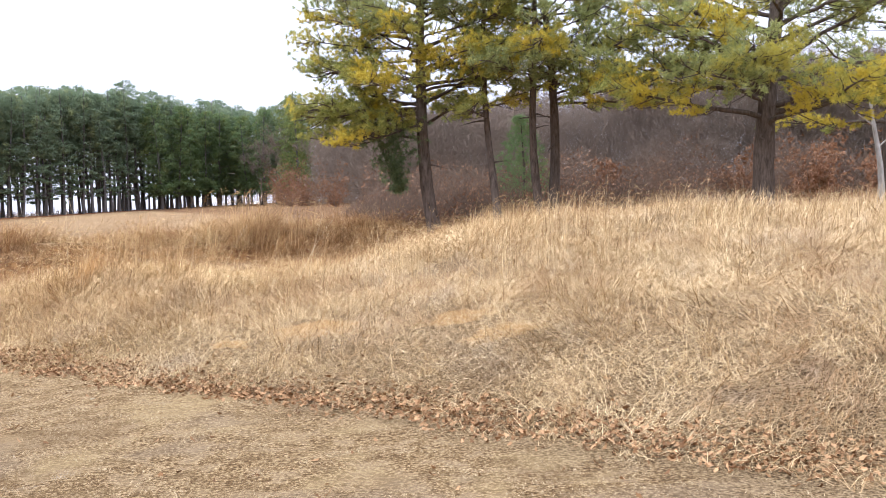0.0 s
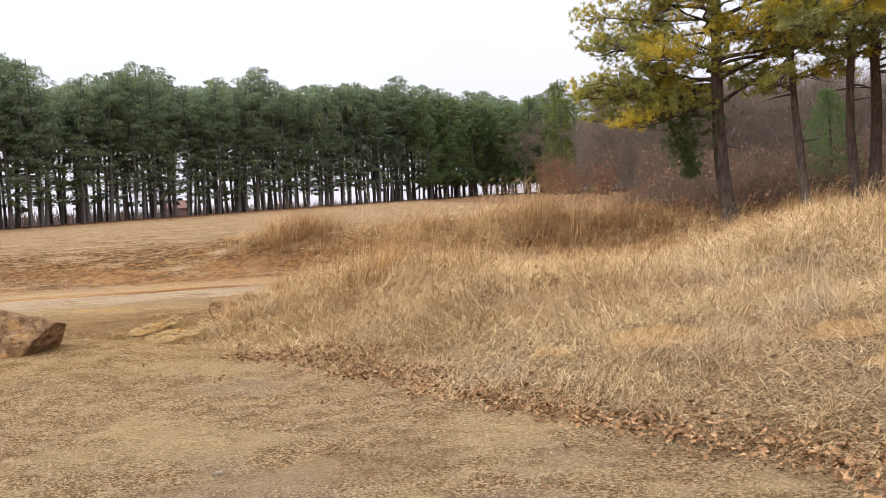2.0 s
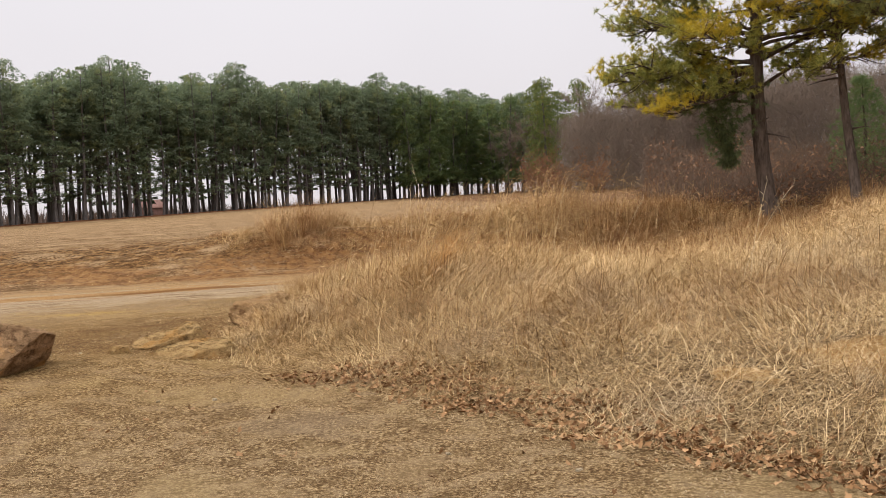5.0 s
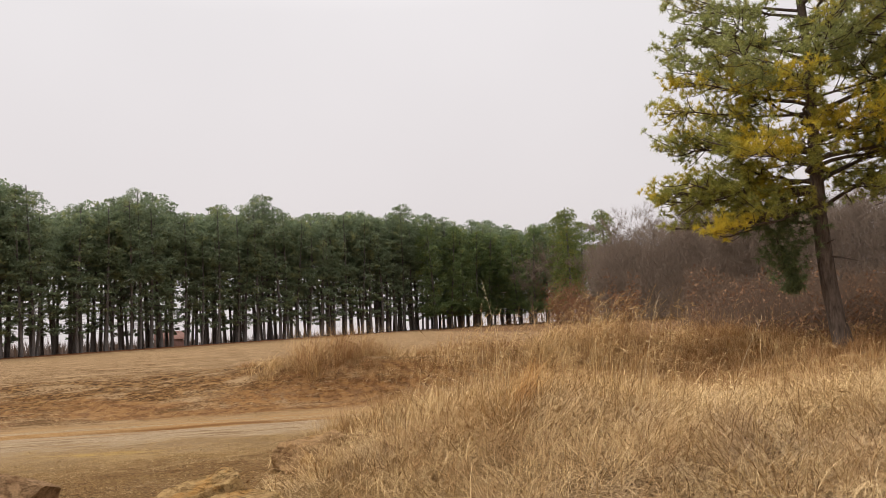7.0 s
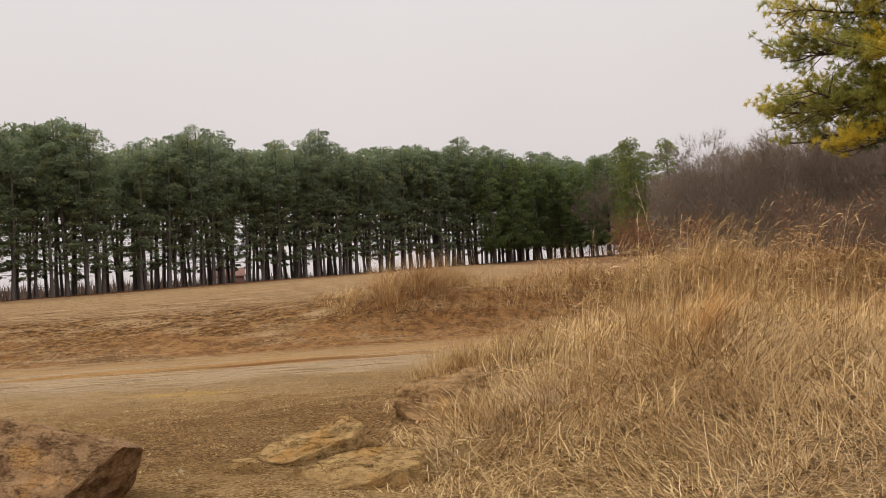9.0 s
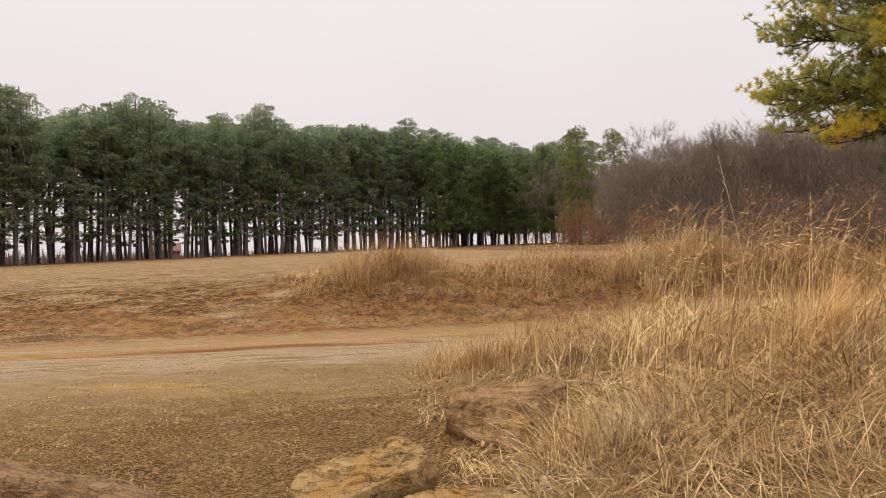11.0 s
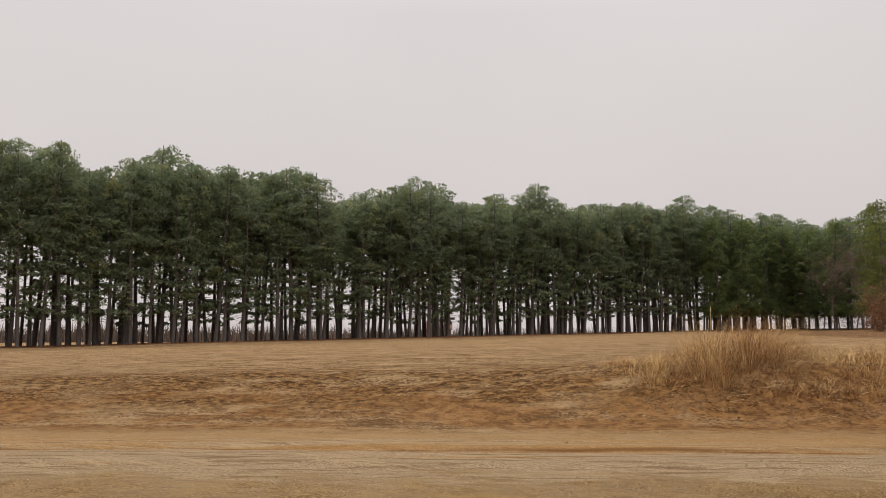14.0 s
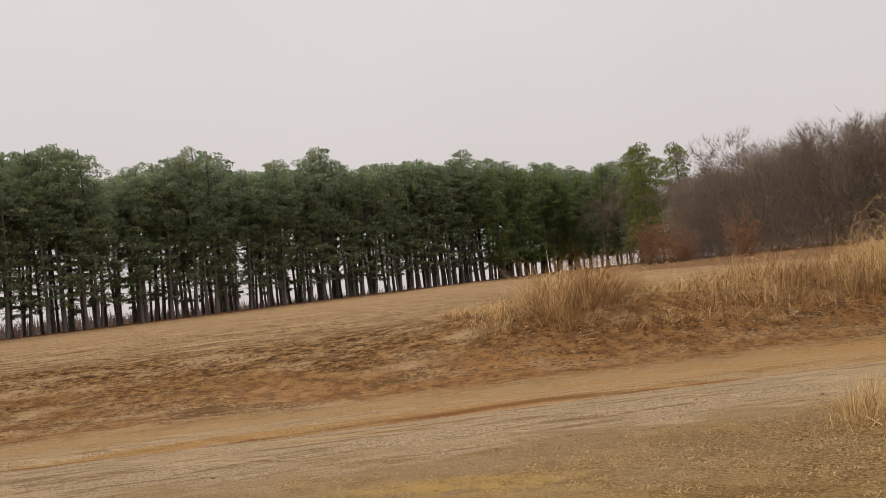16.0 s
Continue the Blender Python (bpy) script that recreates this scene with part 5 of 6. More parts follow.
    for (pts, dirs), needles, name, says in ((green, M_NEEDLE, "crown", "long grey-green needle tufts"), (gold, M_NEEDLE_Y, "lower_crown", "yellowed needle tufts on the lower boughs")):
        if pts:
            v, f = tufts(np.array(pts), np.array(dirs), *needle, rng, 1.35)
            part(name, mesh_of(name, v, f, needles), tree, says)
    return tree


near_pine("tall loblolly pine with yellowed lower boughs and a leaning trunk", -0.06, 28.9, 15.0, 0.25, 4.6, 3.1, (-0.95, 0.2), 5, 46,
          ((3.9, -2.66, 3.4, 0.2), (4.1, -2.95, 3.5, 0.12), (4.0, 3.15, 3.7, 0.12), (4.4, -2.3, 2.9, 0.2), (5.0, 3.05, 3.5, 0.25), (4.8, -2.75, 3.2, 0.2), (4.2, -2.5, 2.0, 0.3), (6.2, -2.8, 3.2, 0.3), (4.4, -1.6, 2.3, 0.3), (3.5, 0.2, 2.4, 0.7), (4.2, 0.5, 2.8, 0.6),
           (7.4, -2.5, 2.9, 0.4), (7.0, 3.0, 3.2, 0.4), (8.6, 3.0, 2.9, 0.5), (9.2, -2.6, 2.9, 0.5), (5.6, -1.9, 3.0, 0.3), (6.6, -1.3, 3.0, 0.4),
           (6.0, 3.1, 3.3, 0.15), (6.8, -2.9, 3.2, 0.2), (5.6, 3.25, 3.2, 0.1), (7.6, 3.15, 3.0, 0.3), (6.4, -2.3, 2.8, 0.2),
           (4.0, 3.1, 3.3, -0.12), (3.8, -2.7, 2.9, -0.16), (4.3, -2.9, 3.5, -0.02), (3.6, -2.3, 2.2, -0.12), (3.7, 2.9, 2.3, -0.16),
           (4.6, -0.2, 2.6, 0.3), (5.2, -0.9, 2.8, 0.2), (5.4, 0.3, 3.0, 0.2), (6.2, -0.4, 3.0, 0.25), (7.2, -0.8, 2.9, 0.3), (8.0, 0.1, 2.8, 0.4)), 1.05, droop=1, yellow=6.2, needle=(25, 0.14, 0.0205))
near_pine("slender pine with a thin straight trunk", 1.85, 28.1, 11.8, 0.14, 3.5, 2.0, (0.1, 0.3), 9, 34, ((3.2, -1.9, 1.5, 0.3), (3.6, 0.3, 1.5, 0.3), (3.4, 2.8, 1.4, 0.3)), 1.2, yellow=6.0)
near_pine("dark-trunked pine standing close beside its twin", 3.62, 29.1, 13.8, 0.20, 4.0, 3.0, (0.1, 0.2), 13, 44, ((3.9, -0.9, 3.8, 0.1), (4.4, -0.4, 3.8, 0.15), (3.8, -0.1, 3.6, 0.1), (4.4, -1.7, 3.0, 0.2), (5.0, -1.1, 3.8, 0.2), (5.4, -0.2, 4.0, 0.25)), 1.4, yellow=3.6)
near_pine("leaning pine beside its darker twin", 3.28, 28.75, 12.5, 0.16, 4.2, 2.7, (-0.55, 0.1), 17, 36, ((4.4, -2.4, 2.6, 0.25), (4.9, -1.9, 2.8, 0.2)), 1.3, yellow=5.0)
near_pine("broad old pine with a thick trunk and wide low boughs", 9.4, 26.3, 14.0, 0.37, 3.4, 4.6, (0.2, 0.3), 23, 54,
          ((3.2, 3.3, 4.6, 0.3), (3.7, -2.4, 4.6, 0.2), (3.0, -1.2, 4.0, 0.3), (3.3, -0.4, 4.8, 0.25), (4.1, 2.9, 5.0, 0.25), (4.4, -2.9, 4.8, 0.22), (4.2, -1.7, 4.4, 0.2), (5.0, -2.2, 4.8, 0.25), (5.6, -2.7, 4.6, 0.3)), 1.3, yellow=4.0)
near_pine("pine at the wood's edge with wide green boughs", 15.6, 31.5, 14.0, 0.28, 2.8, 4.2, (0.2, 0.0), 29, 30, yellow=3.0)

# a bleached dead trunk
t = np.linspace(0, 1, 8)
dead_tree = tagged(part("dead_tree", None), "bleached dead trunk without bark", "tree")
dead_tree.location = (14.3, 29.6, float(land(14.3, 29.6)))
part("trunk", mesh_of("trunk", *tube(np.stack([0.15 * np.sin(t * 5), 0 * t, 4.6 * t - 0.1], 1), 0.13 * (1 - 0.7 * t), 7), M_DEAD, True), dead_tree)
for z, az in ((2.4, 0.4), (3.1, 3.4), (3.8, 1.2)):
    line = branch(np.array((0, 0, z)), az, 0.7, 0.8, np.random.RandomState(int(z * 10)), 5)
    part("limb", mesh_of("limb", *tube(line, np.linspace(0.04, 0.01, 5), 4), M_DEAD), dead_tree)


def puffs(centres, sizes, per, leaf, rng):
    """Soft rounded masses of foliage: small loose triangles on flattened lobes, thicker on their upper side."""
    c, s = np.repeat(centres, per, 0), np.repeat(sizes, per, 0)
    n = len(c)
    d = rng.normal(0, 1, (n, 3))
    d /= np.linalg.norm(d, axis=1)[:, None]
    d[:, 2] = np.where(rng.rand(n) < 0.45, np.abs(d[:, 2]), d[:, 2])
    p = c + d * s * rng.uniform(0.45, 1.06, (n, 1)) ** 0.6
    out = d / s
    out = out / np.linalg.norm(out, axis=1)[:, None] + rng.normal(0, 0.5, (n, 3))
    a = np.cross(out, rng.normal(0, 1, (n, 3)))
    a /= np.linalg.norm(a, axis=1)[:, None] + 1e-9
    b = np.cross(out, a)
    b /= np.linalg.norm(b, axis=1)[:, None] + 1e-9
    ln = leaf * rng.uniform(0.6, 1.3, (n, 1))
    v = np.stack([p + b * ln * 0.42 - a * ln * 0.4, p - b * ln * 0.42 - a * ln * 0.4, p + a * ln * 0.6], 1).reshape(-1, 3)
    soft = d * (1, 1, 0.8) + (0, 0, 0.12) + rng.normal(0, 0.35, (n, 3))
    soft /= np.linalg.norm(soft, axis=1)[:, None]
    return v, np.arange(3 * n).reshape(-1, 3), np.repeat(soft, 3, 0)


def far_pine(height, crown_from, reach, seed, needles, fine=True, boughs=30):
    """Trunk and crown meshes of one tree of the shelterbelt: a domed crown of flat-bottomed lobes over a bare pole."""
    rng = np.random.RandomState(seed)
    t = np.linspace(0, 1, 8)
    spine = np.stack([0.35 * np.sin(t * 3 + seed), 0.35 * np.cos(t * 2 + seed), height * t - 0.2], 1)
    spine[:, :2] -= spine[0, :2]
    pieces = [tube(spine, rng.uniform(0.16, 0.27) * (1 - 0.8 * t) + 0.02, 6)]
    centres, sizes, hung, hung_size = [], [], [], []
    for i in range(boughs):
        a = (i + rng.rand()) / boughs
        z = crown_from + (height - 0.7 - crown_from) * a
        az = i * 2.399 + rng.uniform(-0.6, 0.6)
        dome = math.sqrt(max(0.2, 1 - ((a - 0.42) / 0.62) ** 2)) if a > 0.42 else 0.72 + 0.28 * a / 0.42
        r = (0.62 + 0.2 * reach * dome) * rng.uniform(0.72, 1.25)
        ln = max(0.0, reach * dome - 0.55 * r) * math.sqrt(rng.uniform(0.15, 1.0))
        c = np.array((math.cos(az) * ln, math.sin(az) * ln, z))
        c[:2] += [np.interp(z, spine[:, 2], spine[:, k]) for k in range(2)]
        if i % 2 == 0:
            st = np.array([np.interp(z - 0.3 * ln, spine[:, 2], spine[:, k]) for k in range(3)])
            pieces.append(tube([st, (st + c) / 2 - (0, 0, 0.1), c], [0.05, 0.03, 0.015], 3))
        if a > 0.42 or rng.rand() < (0.6 if crown_from > 6 else 1):
            centres.append(c)
            sizes.append((r, r, r * rng.uniform(0.5, 0.72)))
    # thin hanging boughs and stubs between the poles
    for i in range(80 if fine else 30):
        a = rng.uniform(0, 1)
        z = 0.13 * height + (crown_from * 1.2 - 0.13 * height) * a
        az = rng.uniform(0, 6.28)
        st = np.array([np.interp(z, spine[:, 2], spine[:, k]) for k in range(3)])
        tip = st + np.array((math.cos(az), math.sin(az), rng.uniform(-0.3, 0.25))) * rng.uniform(0.5, 2.1)
        pieces.append(tube([st, tip], [0.03, 0.01], 3))
        if rng.rand() < 0.42 + 0.55 * a:
            hung.append(tip)
            hung_size.append(np.array((1.3, 1.1, 0.5)) * rng.uniform(0.28, 0.62 + 0.5 * a))
    trunk = mesh_of("trunk", *joined(pieces), M_BARK_HAZED)
    leaf = 0.19 if fine else 0.38
    v, f, soft = puffs(np.array(centres), np.array(sizes), 190 if fine else 52, leaf, rng)
    v2, f2, soft2 = puffs(np.array(hung), np.array(hung_size), 70 if fine else 28, leaf, rng)
    v, f, soft = np.concatenate([v, v2]), np.concatenate([f, f2 + len(v)]), np.concatenate([soft, soft2])
    crown = mesh_of("crown", v, f, needles, True)
    crown.normals_split_custom_set(soft.tolist())
    return trunk, crown


rng = np.random.RandomState(77)
FORMS = [(18.7, 9.4, 3.1), (17.6, 10.4, 2.5), (19.4, 9.6, 3.5), (18.2, 8.0, 2.9), (17.2, 9.8, 2.5), (19.0, 8.8, 3.4), (19.6, 10.6, 2.8), (18.1, 8.2, 3.2)]
kinds = [far_pine(h, c, r, 100 + i, M_NEEDLE_HAZED) for i, (h, c, r) in enumerate(FORMS)]
backs = [far_pine(h, c + 1.8, r, 110 + i, M_NEEDLE_HAZED, False) for i, (h, c, r) in enumerate(FORMS[:5])]
skirted = [far_pine(17.0, 2.8, 2.9, 120, M_NEEDLE_MID, True, 48), far_pine(16.0, 3.2, 2.7, 121, M_NEEDLE_MID, True, 44)]
lime = [far_pine(17.0, 3.0, 2.8, 122, M_NEEDLE_LIME, True, 50), far_pine(16.2, 4.4, 2.5, 123, M_NEEDLE_LIME, True, 44)]


def belt(s):
    """A place along the shelterbelt, 0 to 1 from its near end to its far end."""
    bow = 4.5 * math.sin(max(0, min(1, s)) * math.pi)
    return -88 + 0.452 * 124 * s - 0.893 * bow, 55 + 0.893 * 124 * s + 0.45 * bow


# the uneven skyline of the belt: a height for each stretch of it
BELT_S = [-0.2, 0.06, 0.09, 0.136, 0.2, 0.223, 0.255, 0.29, 0.326, 0.36, 0.405, 0.455, 0.48, 0.506, 0.555, 0.6, 0.62, 0.665, 0.71, 0.76, 0.82, 0.88, 0.93, 0.985]
BELT_H = [18.5, 18.9, 18.0, 19.8, 18.9, 18.0, 19.5, 19.0, 14.5, 18.0, 18.6, 18.4, 16.6, 17.0, 18.8, 17.6, 16.6, 18.1, 18.7, 18.4, 18.2, 17.3, 16.8, 18.3]


def plant(kind, x, y, turn, scale, label, group):
    tree = tagged(part("pine_tree", None), label, "tree", group)
    tree.matrix_world = pose(x, y, float(land(x, y)), rng.uniform(-1.5, 1.5), rng.uniform(-1.5, 1.5), turn) @ Matrix.Diagonal((scale[0], scale[0], scale[1], 1))
    part("trunk", kind[0], tree)
    part("crown", kind[1], tree)


for row, (off, step) in enumerate(((0, 0.0140), (3.2, 0.0140), (6.6, 0.0150), (10.0, 0.0165))):
    s = -0.05 + 0.004 * row
    while s < 0.99:
        x, y = belt(s)
        x, y = x - 0.893 * off + rng.uniform(-0.7, 0.7), y + 0.45 * off + rng.uniform(-0.7, 0.7)
        q = float(np.interp(s, BELT_S, BELT_H)) / 18.2 * rng.uniform(0.93, 1.03)
        if abs(s - 0.326) > 0.006 or row > 1:
            plant(kinds[rng.randint(8)] if row == 0 else backs[rng.randint(5)], x, y, rng.uniform(0, 360), (rng.uniform(0.9, 1.1), q), "tall dark green pine with a bare trunk in the shelterbelt", "shelterbelt pines")
        s += step * rng.uniform(0.75, 1.3)
for s, off, k, sc in ((0.795, -3, 0, 1.0), (0.818, -3.4, 1, 1.05), (0.842, -3, 0, 0.97), (0.868, -3.2, 1, 1.02), (0.893, -2.6, 0, 0.94), (0.918, -2.8, 1, 0.96)):
    x, y = belt(s)
    plant(skirted[k], x - 0.893 * off, y + 0.45 * off, s * 9000, (1.0, sc), "green pine with boughs down to the ground", "shelterbelt pines")
for x, y, k in ((-31, 161, 1), (-29.5, 156, 4), (-28, 158, 3), (-24, 158, 7), (-26.5, 163, 2), (-33.2, 156, 6), (-31.5, 152, 2), (-30, 154, 5), (-28.6, 151, 0), (-26.8, 153, 3), (-25, 151, 5), (-32.4, 159, 7), (-23.6, 154, 1)):
    low = k % 2 == 0
    plant(skirted[k // 2 % 2] if low else kinds[k], x, y, x * 70, (0.95, 0.98 if low else 0.93 - 0.03 * (k % 3)), "green pine with boughs down to the ground" if low else "tall dark green pine with a bare trunk in the shelterbelt", "shelterbelt pines")
for x, y, k, sc in ((-22.6, 140, 0, 0.98), (-21.0, 137, 1, 1.05), (-19.4, 141, 0, 0.9), (-16, 146, 1, 1.08)):
    plant(lime[k], x, y, x * 40, (1.0, sc), "yellow-green pine at the end of the belt", "shelterbelt pines")


# ---- bare woods ----
def bare_tree(height, seed, spread=0.5, levels=4):
    rng = np.random.RandomState(seed)
    pieces = []
    tips = []

    def grow(p, d, ln, r, level):
        n = (4, 4, 3, 2, 2)[level]
        pts = [p]
        for i in range(n):
            d = d + rng.normal(0, 0.13, 3) + (0, 0, 0.06)
            d = d / np.linalg.norm(d)
            pts.append(pts[-1] + d * ln / n)
        end = r * 0.55
        pieces.append(tube(pts, np.linspace(r, end, n + 1), 5 if level == 0 else 3))
        if level == levels:
            tips.extend((q, d) for q in pts[1:])
            return
        kids = 4 if level == 0 else rng.randint(2, 5)
        for i in range(kids):
            q = pts[rng.randint(min(2, n), n + 1)]
            e = d + rng.normal(0, spread, 3)
            e[2] = abs(e[2]) * 0.8 + 0.25
            grow(q, e / np.linalg.norm(e), ln * rng.uniform(0.55, 0.8), max(end * rng.uniform(0.5, 0.8), 0.009), level + 1)

    grow(np.zeros(3) - (0, 0, 0.2), np.array((0, 0, 1.0)), height * 0.36, height * 0.0075, 0)
    limbs = mesh_of("trunk", *joined(pieces), M_TWIG)
    p, d = np.array([q for q, _ in tips]), np.array([q for _, q in tips])
    v, f = tufts(p, d, 9, height * 0.07, 0.024, rng, 0.75)
    crown = mesh_of("crown", v, f, M_TWIG, True)
    facing = rng.normal(0, 0.2, (len(f), 3)) + (0, -0.3, 0.8)
    crown.normals_split_custom_set(np.repeat(facing / np.linalg.norm(facing, axis=1)[:, None], 3, 0).tolist())
    return limbs, crown


bare = [bare_tree(h, 200 + i, 0.4) for i, h in enumerate((13.5, 12.0, 14.5, 11.0, 12.8))]
shrub = [bare_tree(h, 220 + i, 0.7, 3) for i, h in enumerate((5.0, 4.2, 5.8))]
rng = np.random.RandomState(88)
EDGE = [(-17, 128), (-13, 108), (-5, 86), (5, 68), (15, 56), (28, 47), (44, 42)]
for i in range(84):
    q = rng.rand() * (len(EDGE) - 1)
    k = int(q)
    x = EDGE[k][0] + (EDGE[k + 1][0] - EDGE[k][0]) * (q - k) + rng.uniform(0, 1) ** 1.3 * 16
    y = EDGE[k][1] + (EDGE[k + 1][1] - EDGE[k][1]) * (q - k) + rng.uniform(0, 1) ** 1.3 * 12
    kind = bare[rng.randint(5)]
    size = rng.uniform(0.8, 1.08) * np.interp(q, [0, 1.5, 3, 6], [0.98, 0.98, 0.78, 0.8])
    tree = tagged(part("bare_tree", None), "leafless grey-brown deciduous tree in the wood", "tree", "bare woodland trees")
    tree.matrix_world = pose(x, y, float(land(x, y)), 0, 0, rng.uniform(0, 360)) @ Matrix.Scale(size, 4)
    part("trunk", kind[0], tree)
    part("crown", kind[1], tree)
for i in range(26):
    q = rng.rand() * (len(EDGE) - 1)
    k = int(q)
    x = EDGE[k][0] + (EDGE[k + 1][0] - EDGE[k][0]) * (q - k) - rng.uniform(0, 3.5)
    y = EDGE[k][1] + (EDGE[k + 1][1] - EDGE[k][1]) * (q - k) - rng.uniform(0, 3.5)
    kind = shrub[rng.randint(3)]
    bush = tagged(part("bare_shrub", None), "leafless grey-brown shrub at the wood's edge", "shrub", "bare shrubs")
    bush.matrix_world = pose(x, y, float(land(x, y)), 0, 0, rng.uniform(0, 360)) @ Matrix.Scale(rng.uniform(0.7, 1.25), 4)
    part("trunk", kind[0], bush)
    tagged(part("crown", kind[1], bush), kind="stuff")

for i in range(16):
    x, y = rng.uniform(-40, -19), 0
    y = 166 + (x + 32) * -0.9 + rng.uniform(4, 16)
    kind = bare[rng.randint(5)]
    tree = tagged(part("bare_tree", None), "leafless grey-brown deciduous tree behind the end of the belt", "tree", "bare woodland trees")
    tree.matrix_world = pose(x, y, float(land(x, y)), 0, 0, rng.uniform(0, 360)) @ Matrix.Scale(rng.uniform(1.0, 1.3), 4)
    part("trunk", kind[0], tree)
    part("crown", kind[1], tree)

for x, y, sc in ((-28.3, 148, 1.05), (-25.2, 145, 0.95)):
    kind = bare[int(-x) % 5]
    tree = tagged(part("bare_tree", None), "leafless brown deciduous tree before the end of the belt", "tree", "bare woodland trees")
    tree.matrix_world = pose(x, y, float(land(x, y)), 0, 0, x * 50) @ Matrix.Scale(sc * 1.12, 4)
    part("trunk", kind[0], tree)
    part("crown", kind[1], tree)

# a dense thicket of fine upright brush that closes the wood, finer where the wood comes near
E0 = np.array(EDGE, float)
brushes = []
for n, q0, q1, long, wide, fan in ((100000, 0.0, 2.6, 1.1, 0.034, 0.9), (220000, 2.4, 6.0, 0.8, 0.027, 0.9), (45000, 4.2, 6.0, 0.9, 0.03, 0.9)):
    q = rng.uniform(q0, q1 - 0.001, n)
    k = q.astype(int)
    p = E0[k] + (E0[k + 1] - E0[k]) * (q - k)[:, None]
    p += rng.uniform(0, 1, (n, 1)) ** 1.4 * (12, 9.5) + rng.normal(0, 0.7, (n, 2))
    top = np.interp(q, [0, 1.5, 3, 6], [8.2, 8.2, 7.0, 7.4]) * (1 + 0.22 * lattice(p[:, 0] * 0.35, p[:, 1] * 0.35, 93) + 0.1 * lattice(p[:, 0] * 1.1, p[:, 1] * 1.1, 90))
    z = land(p[:, 0], p[:, 1]) + rng.uniform(0, 1, n) ** 0.85 * top
    brushes.append(tufts(np.stack([p[:, 0], p[:, 1], z], 1), np.tile((0, 0, 1.0), (n, 1)), 1, long, wide, rng, fan))
n = 6000
p = np.stack([rng.uniform(-44, -17, n), np.zeros(n)], 1)
p[:, 1] = 166 + (p[:, 0] + 32) * -0.9 + np.where(rng.rand(n) < 0.05, -18, 10) + rng.uniform(-7, 8, n)
p[:, 0] += np.where(p[:, 1] < 155, 3, 0)
z = land(p[:, 0], p[:, 1]) + rng.uniform(0, 1, n) ** 0.9 * 12 * (1 + 0.2 * lattice(p[:, 0] * 0.3, p[:, 1] * 0.3, 94))
v3, f3 = tufts(np.stack([p[:, 0], p[:, 1], z], 1), np.tile((0, 0, 1.0), (n, 1)), 1, 1.6, 0.08, rng, 1.1)
v, f = joined(brushes + [(v3, f3)])
brush = mesh_of("thicket", v, f, M_TWIG, True)
facing = rng.normal(0, 0.2, (len(f), 3)) + (0, -0.6, 0.5)
brush.normals_split_custom_set(np.repeat(facing / np.linalg.norm(facing, axis=1)[:, None], 3, 0).tolist())
tagged(part("thicket", brush), "dense leafless brush under the wood", "thicket", kind="stuff")


# low tangled undergrowth between the pines and the wood
n = 210000
x, y = rng.uniform(-4, 30, n), rng.uniform(28, 66, n)
w = frame_uvw(x, y)[2]
keep = (0.93 * x + 0.36 * y + 1.6 * lattice(x * 0.25, y * 0.25, 97) > 10.4) & (y < 31 + 0.25 * (30 - x) + 10) & (w > 26.5)
x, y = x[keep], y[keep]
m = len(x)
rise = (0.9 + 0.8 * lattice(x * 0.3, y * 0.3, 98)) * ease(10.4, 14.0, 0.93 * x + 0.36 * y)
z = land(x, y) + rng.uniform(0, 1, m) ** 1.3 * (0.4 + 1.5 * np.clip(rise, 0, 2))
pts = np.stack([x, y, z], 1)
twiggy = rng.rand(m) < 0.7 - 0.25 * lattice(x * 0.35, y * 0.35, 99)
for sel, ln, wd, mat, name, label in ((twiggy, 0.8, 0.022, M_TWIG_SHADED, "undergrowth", "tangled leafless brush under the pines"), (~twiggy, 0.13, 0.075, M_RUSSET, "dead_leaves", "dry russet leaves hanging in the brush under the pines")):
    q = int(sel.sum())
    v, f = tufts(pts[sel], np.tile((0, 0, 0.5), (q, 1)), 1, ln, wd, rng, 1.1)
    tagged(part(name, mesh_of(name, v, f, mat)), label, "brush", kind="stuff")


def russet_shrub(x, y, height, seed):
    r = np.random.RandomState(seed)
    bush = tagged(part("oak_shrub", None), "young oak still holding dry russet leaves", "shrub", "russet shrubs")
    bush.location = (x, y, float(land(x, y)))
    pieces, pts = [], []
    for i in range(11):
        line = branch(np.zeros(3), r.uniform(0, 6.28), r.uniform(0.7, 2.8), height * r.uniform(0.25, 0.42), r, 6, 0.2, 0.1)
        pieces.append(tube(line, np.linspace(0.03, 0.006, 6), 4))
        for j in range(int(14 * height)):
            q = r.uniform(0.15, 1)
            pts.append(np.array([np.interp(q, np.linspace(0, 1, 6), line[:, k]) for k in range(3)]) + r.normal(0, height * 0.085, 3))
    part("stem_clump", mesh_of("stem_clump", *joined(pieces), M_TWIG), bush)
    pts = np.array(pts)
    v, f = tufts(pts, np.tile((0, 0, 0.1), (len(pts), 1)), 5, 0.16, 0.09, r, 1.0)
    tagged(part("foliage", mesh_of("foliage", v, f, M_RUSSET), bush, "dry russet leaves"), kind="stuff")


for i, (x, y, h) in enumerate(((-17.4, 107, 6.2), (-15.6, 104, 5.6), (-18.6, 109, 5.0), (-14.2, 100, 4.6), (-9.0, 80, 4.2), (12.6, 38, 2.8), (16.5, 40, 3.6), (19.5, 39, 3.8), (15.0, 36.5, 2.4), (6.8, 37.5, 2.0))):
    russet_shrub(x, y, h, 300 + i)

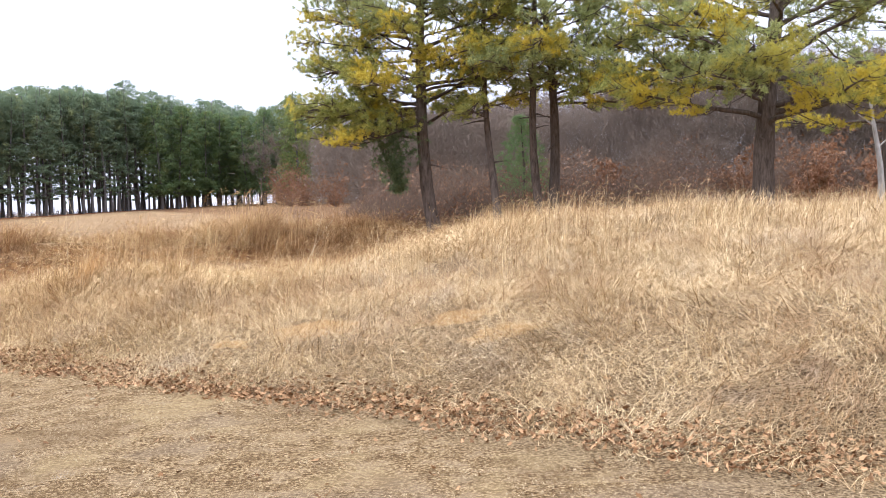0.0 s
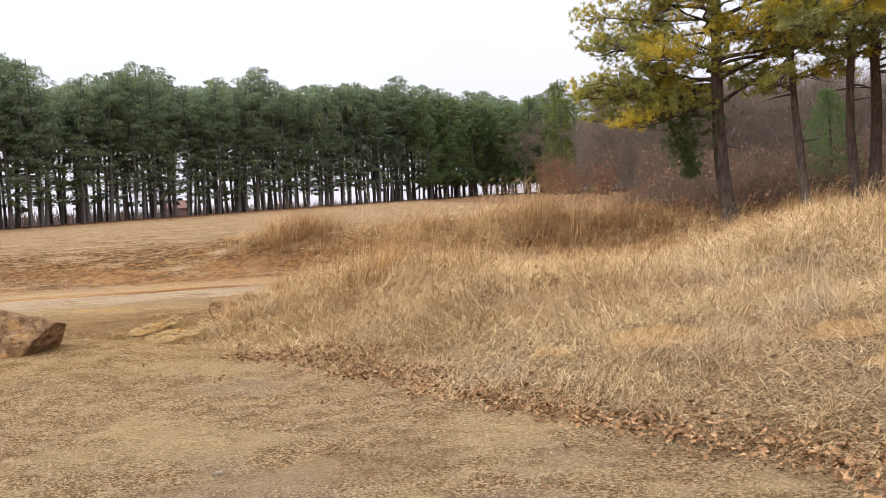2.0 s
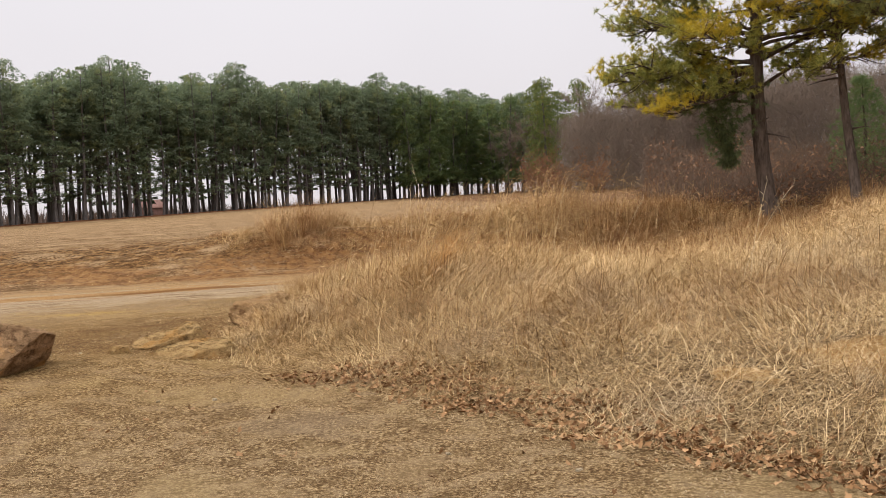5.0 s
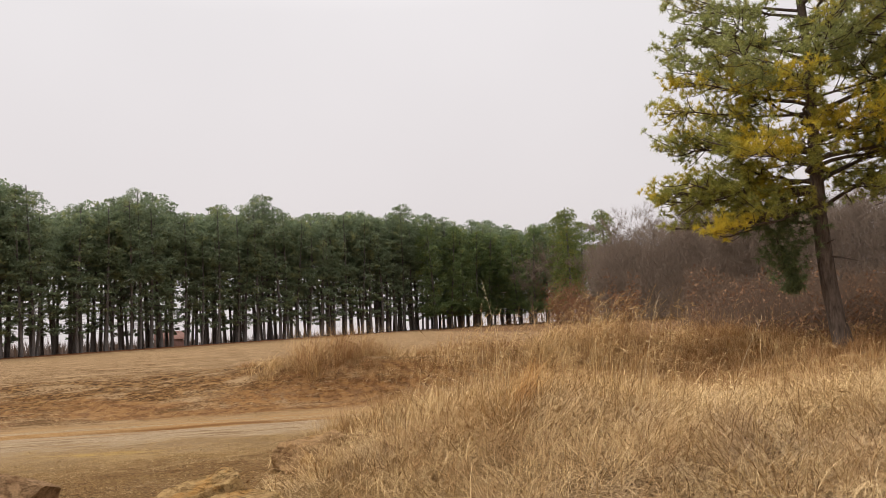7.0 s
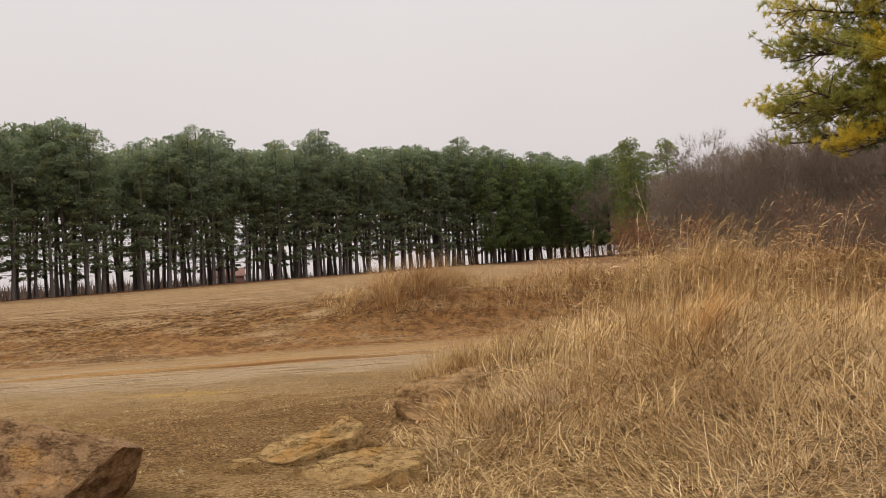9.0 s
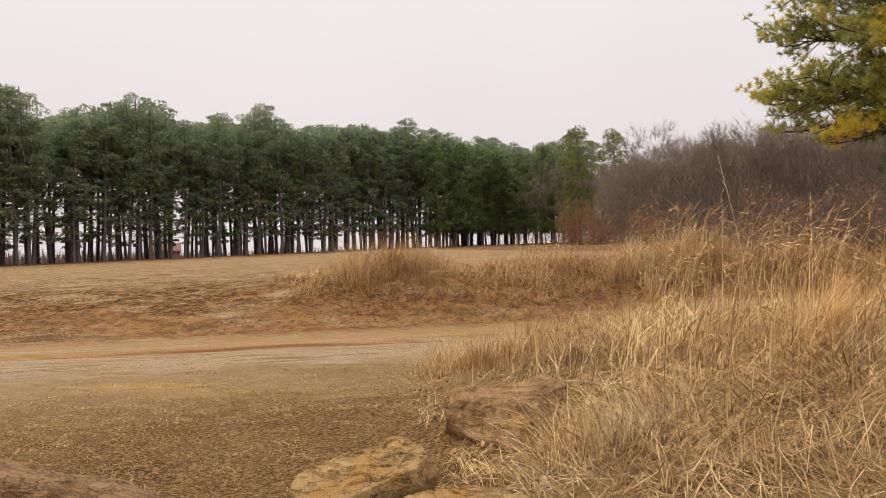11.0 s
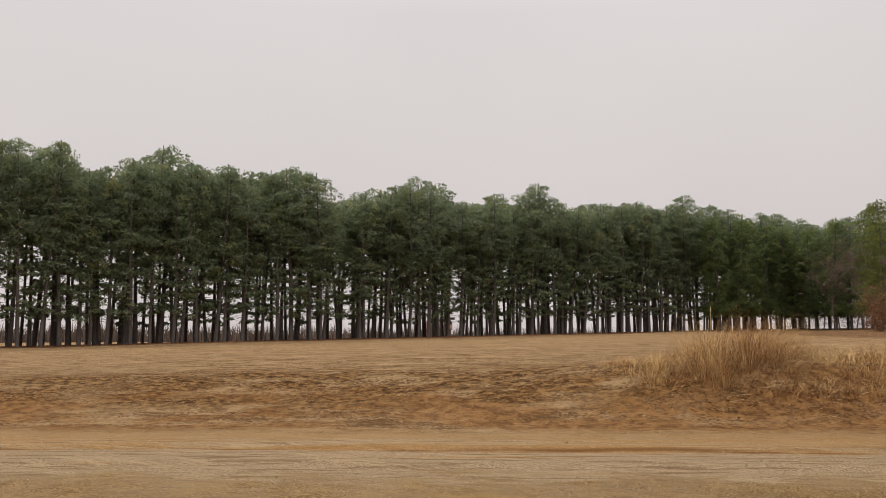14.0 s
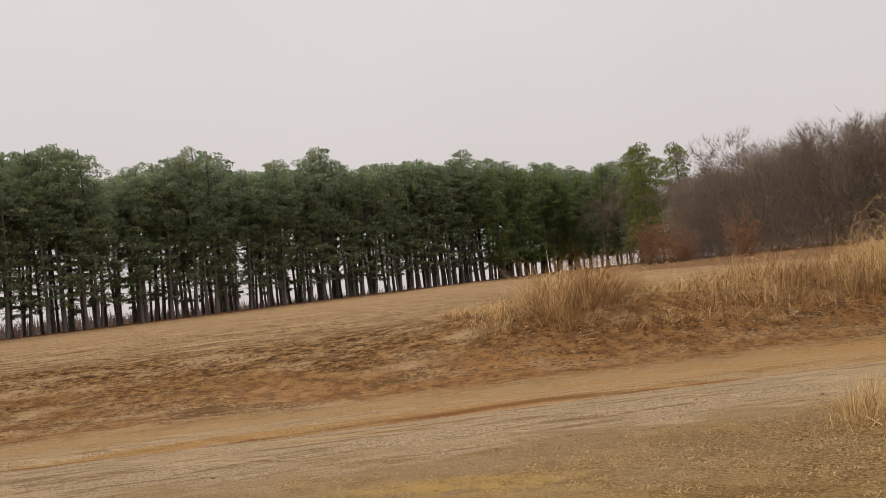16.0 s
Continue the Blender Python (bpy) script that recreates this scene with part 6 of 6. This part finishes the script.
# a low evergreen behind the pines
r = np.random.RandomState(400)
cedar = tagged(part("cedar_shrub", None), "small dark green evergreen in the brush behind the pines", "shrub")
cedar.location = (3.3, 35.0, float(land(3.3, 35.0)))
part("stem", mesh_of("stem", *tube([(0, 0, -0.1), (0.05, 0, 1.8), (0, 0.05, 3.5)], [0.06, 0.045, 0.015], 6), M_BARK), cedar)
zz = r.uniform(0.3, 3.7, 680)
aa = r.uniform(0, 6.28, 680)
rr = 1.15 * np.sqrt(r.rand(680)) * np.interp(zz, [0.3, 1.0, 2.2, 3.7], [0.7, 1.0, 0.85, 0.2])
pts = np.stack([rr * np.cos(aa), rr * np.sin(aa), zz], 1)
v, f = tufts(pts, np.tile((0, 0, 0.3), (680, 1)), 18, 0.17, 0.02, r)
part("foliage", mesh_of("foliage", v, f, M_NEEDLE_MID), cedar)

# far woods beyond the shelterbelt
n = 28000
s = rng.uniform(-0.5, 1.2, n)
off = rng.uniform(190, 260, n)
x, y = -88 + 0.452 * 124 * s * 2.6 - 0.893 * off, 55 + 0.893 * 124 * s * 2.6 + 0.45 * off
h = rng.uniform(3, 8.0, n) * (1 + 0.3 * lattice(x * 0.06, y * 0.06, 95))
v, f = blades(np.stack([x, y, land(x, y)], 1), rng.uniform(0, 6.28, n), np.abs(rng.normal(0, 0.3, n)), np.abs(rng.normal(0.2, 0.5, n)), h * rng.uniform(0.5, 1, n), rng.uniform(0.12, 0.45, n), 96)
tagged(part("distant_woods", mesh_of("distant_woods", v, f, M_FARWOOD)), "distant line of leafless brown woods", "woods", kind="stuff")


# a low red-brown barn far off, seen between the poles of the belt
M_BARN = bark_material("weathered_boards", (0.12, 0.068, 0.056), (0.17, 0.1, 0.083), 0.3)
M_ROOFING = bark_material("rusty_roofing", (0.16, 0.09, 0.075), (0.25, 0.15, 0.125), 0.2)
M_PALE = bark_material("pale_boards", (0.6, 0.58, 0.55), (0.75, 0.73, 0.7), 0.3)


def block(x0, x1, y0, y1, z0, z1):
    v = [(x, y, z) for x in (x0, x1) for y in (y0, y1) for z in (z0, z1)]
    return np.array(v, float), np.array([(0, 1, 3), (0, 3, 2), (4, 7, 5), (4, 6, 7), (0, 5, 1), (0, 4, 5), (2, 3, 7), (2, 7, 6), (0, 2, 6), (0, 6, 4), (1, 5, 7), (1, 7, 3)])


BARN_AT = (-142.0, 224.0)
barn = tagged(part("barn", None), "low weathered red-brown barn beyond the shelterbelt", "barn")
barn.matrix_world = pose(*BARN_AT, float(land(*BARN_AT)), 0, 0, 31) @ Matrix.Scale(1.15, 4)
part("wall", mesh_of("wall", *block(-3.2, 3.2, -2.6, 2.6, -0.3, 3.0), M_BARN), barn)
roof_v = np.array([(x, y, z) for x in (-3.5, 3.5) for y, z in ((-3.0, 2.85), (0, 4.7), (3.0, 2.85), (3.0, 3.0), (0, 4.9), (-3.0, 3.0))])
roof_f = [(i, (i + 1) % 6, (i + 1) % 6 + 6) for i in range(6)] + [(i, (i + 1) % 6 + 6, i + 6) for i in range(6)] + [(0, 4, 5), (0, 1, 4), (1, 3, 4), (1, 2, 3), (6, 11, 10), (6, 10, 7), (7, 10, 9), (7, 9, 8)]
part("roof", mesh_of("roof", roof_v, roof_f, M_ROOFING), barn)
# a solid dark panel on the wall stands for a doorway's shade
part("door", mesh_of("door", *block(-1.1, 1.1, -2.68, -2.6, 0.0, 2.3), M_BARK), barn, "dark panel painted as the shade of an open doorway")
# a pale board fence beside it
fence = tagged(part("board_fence", None), "low pale board fence in front of the barn", "fence")
fence.matrix_world = pose(BARN_AT[0] + 1.0, BARN_AT[1] - 4.5, float(land(BARN_AT[0] + 1.0, BARN_AT[1] - 4.5)), 0, 0, 31)
part("rail", mesh_of("rail", *block(-5.0, 5.0, -0.03, 0.03, 0.5, 0.85), M_PALE), fence)
part("rail", mesh_of("rail", *block(-5.0, 5.0, -0.03, 0.03, 0.15, 0.4), M_PALE), fence)
post = mesh_of("post", *block(-0.07, 0.07, -0.07, 0.07, -0.2, 0.95), M_PALE)
for i in range(6):
    part("post", post, fence).location = (-5.0 + 2 * i, 0.1, 0)
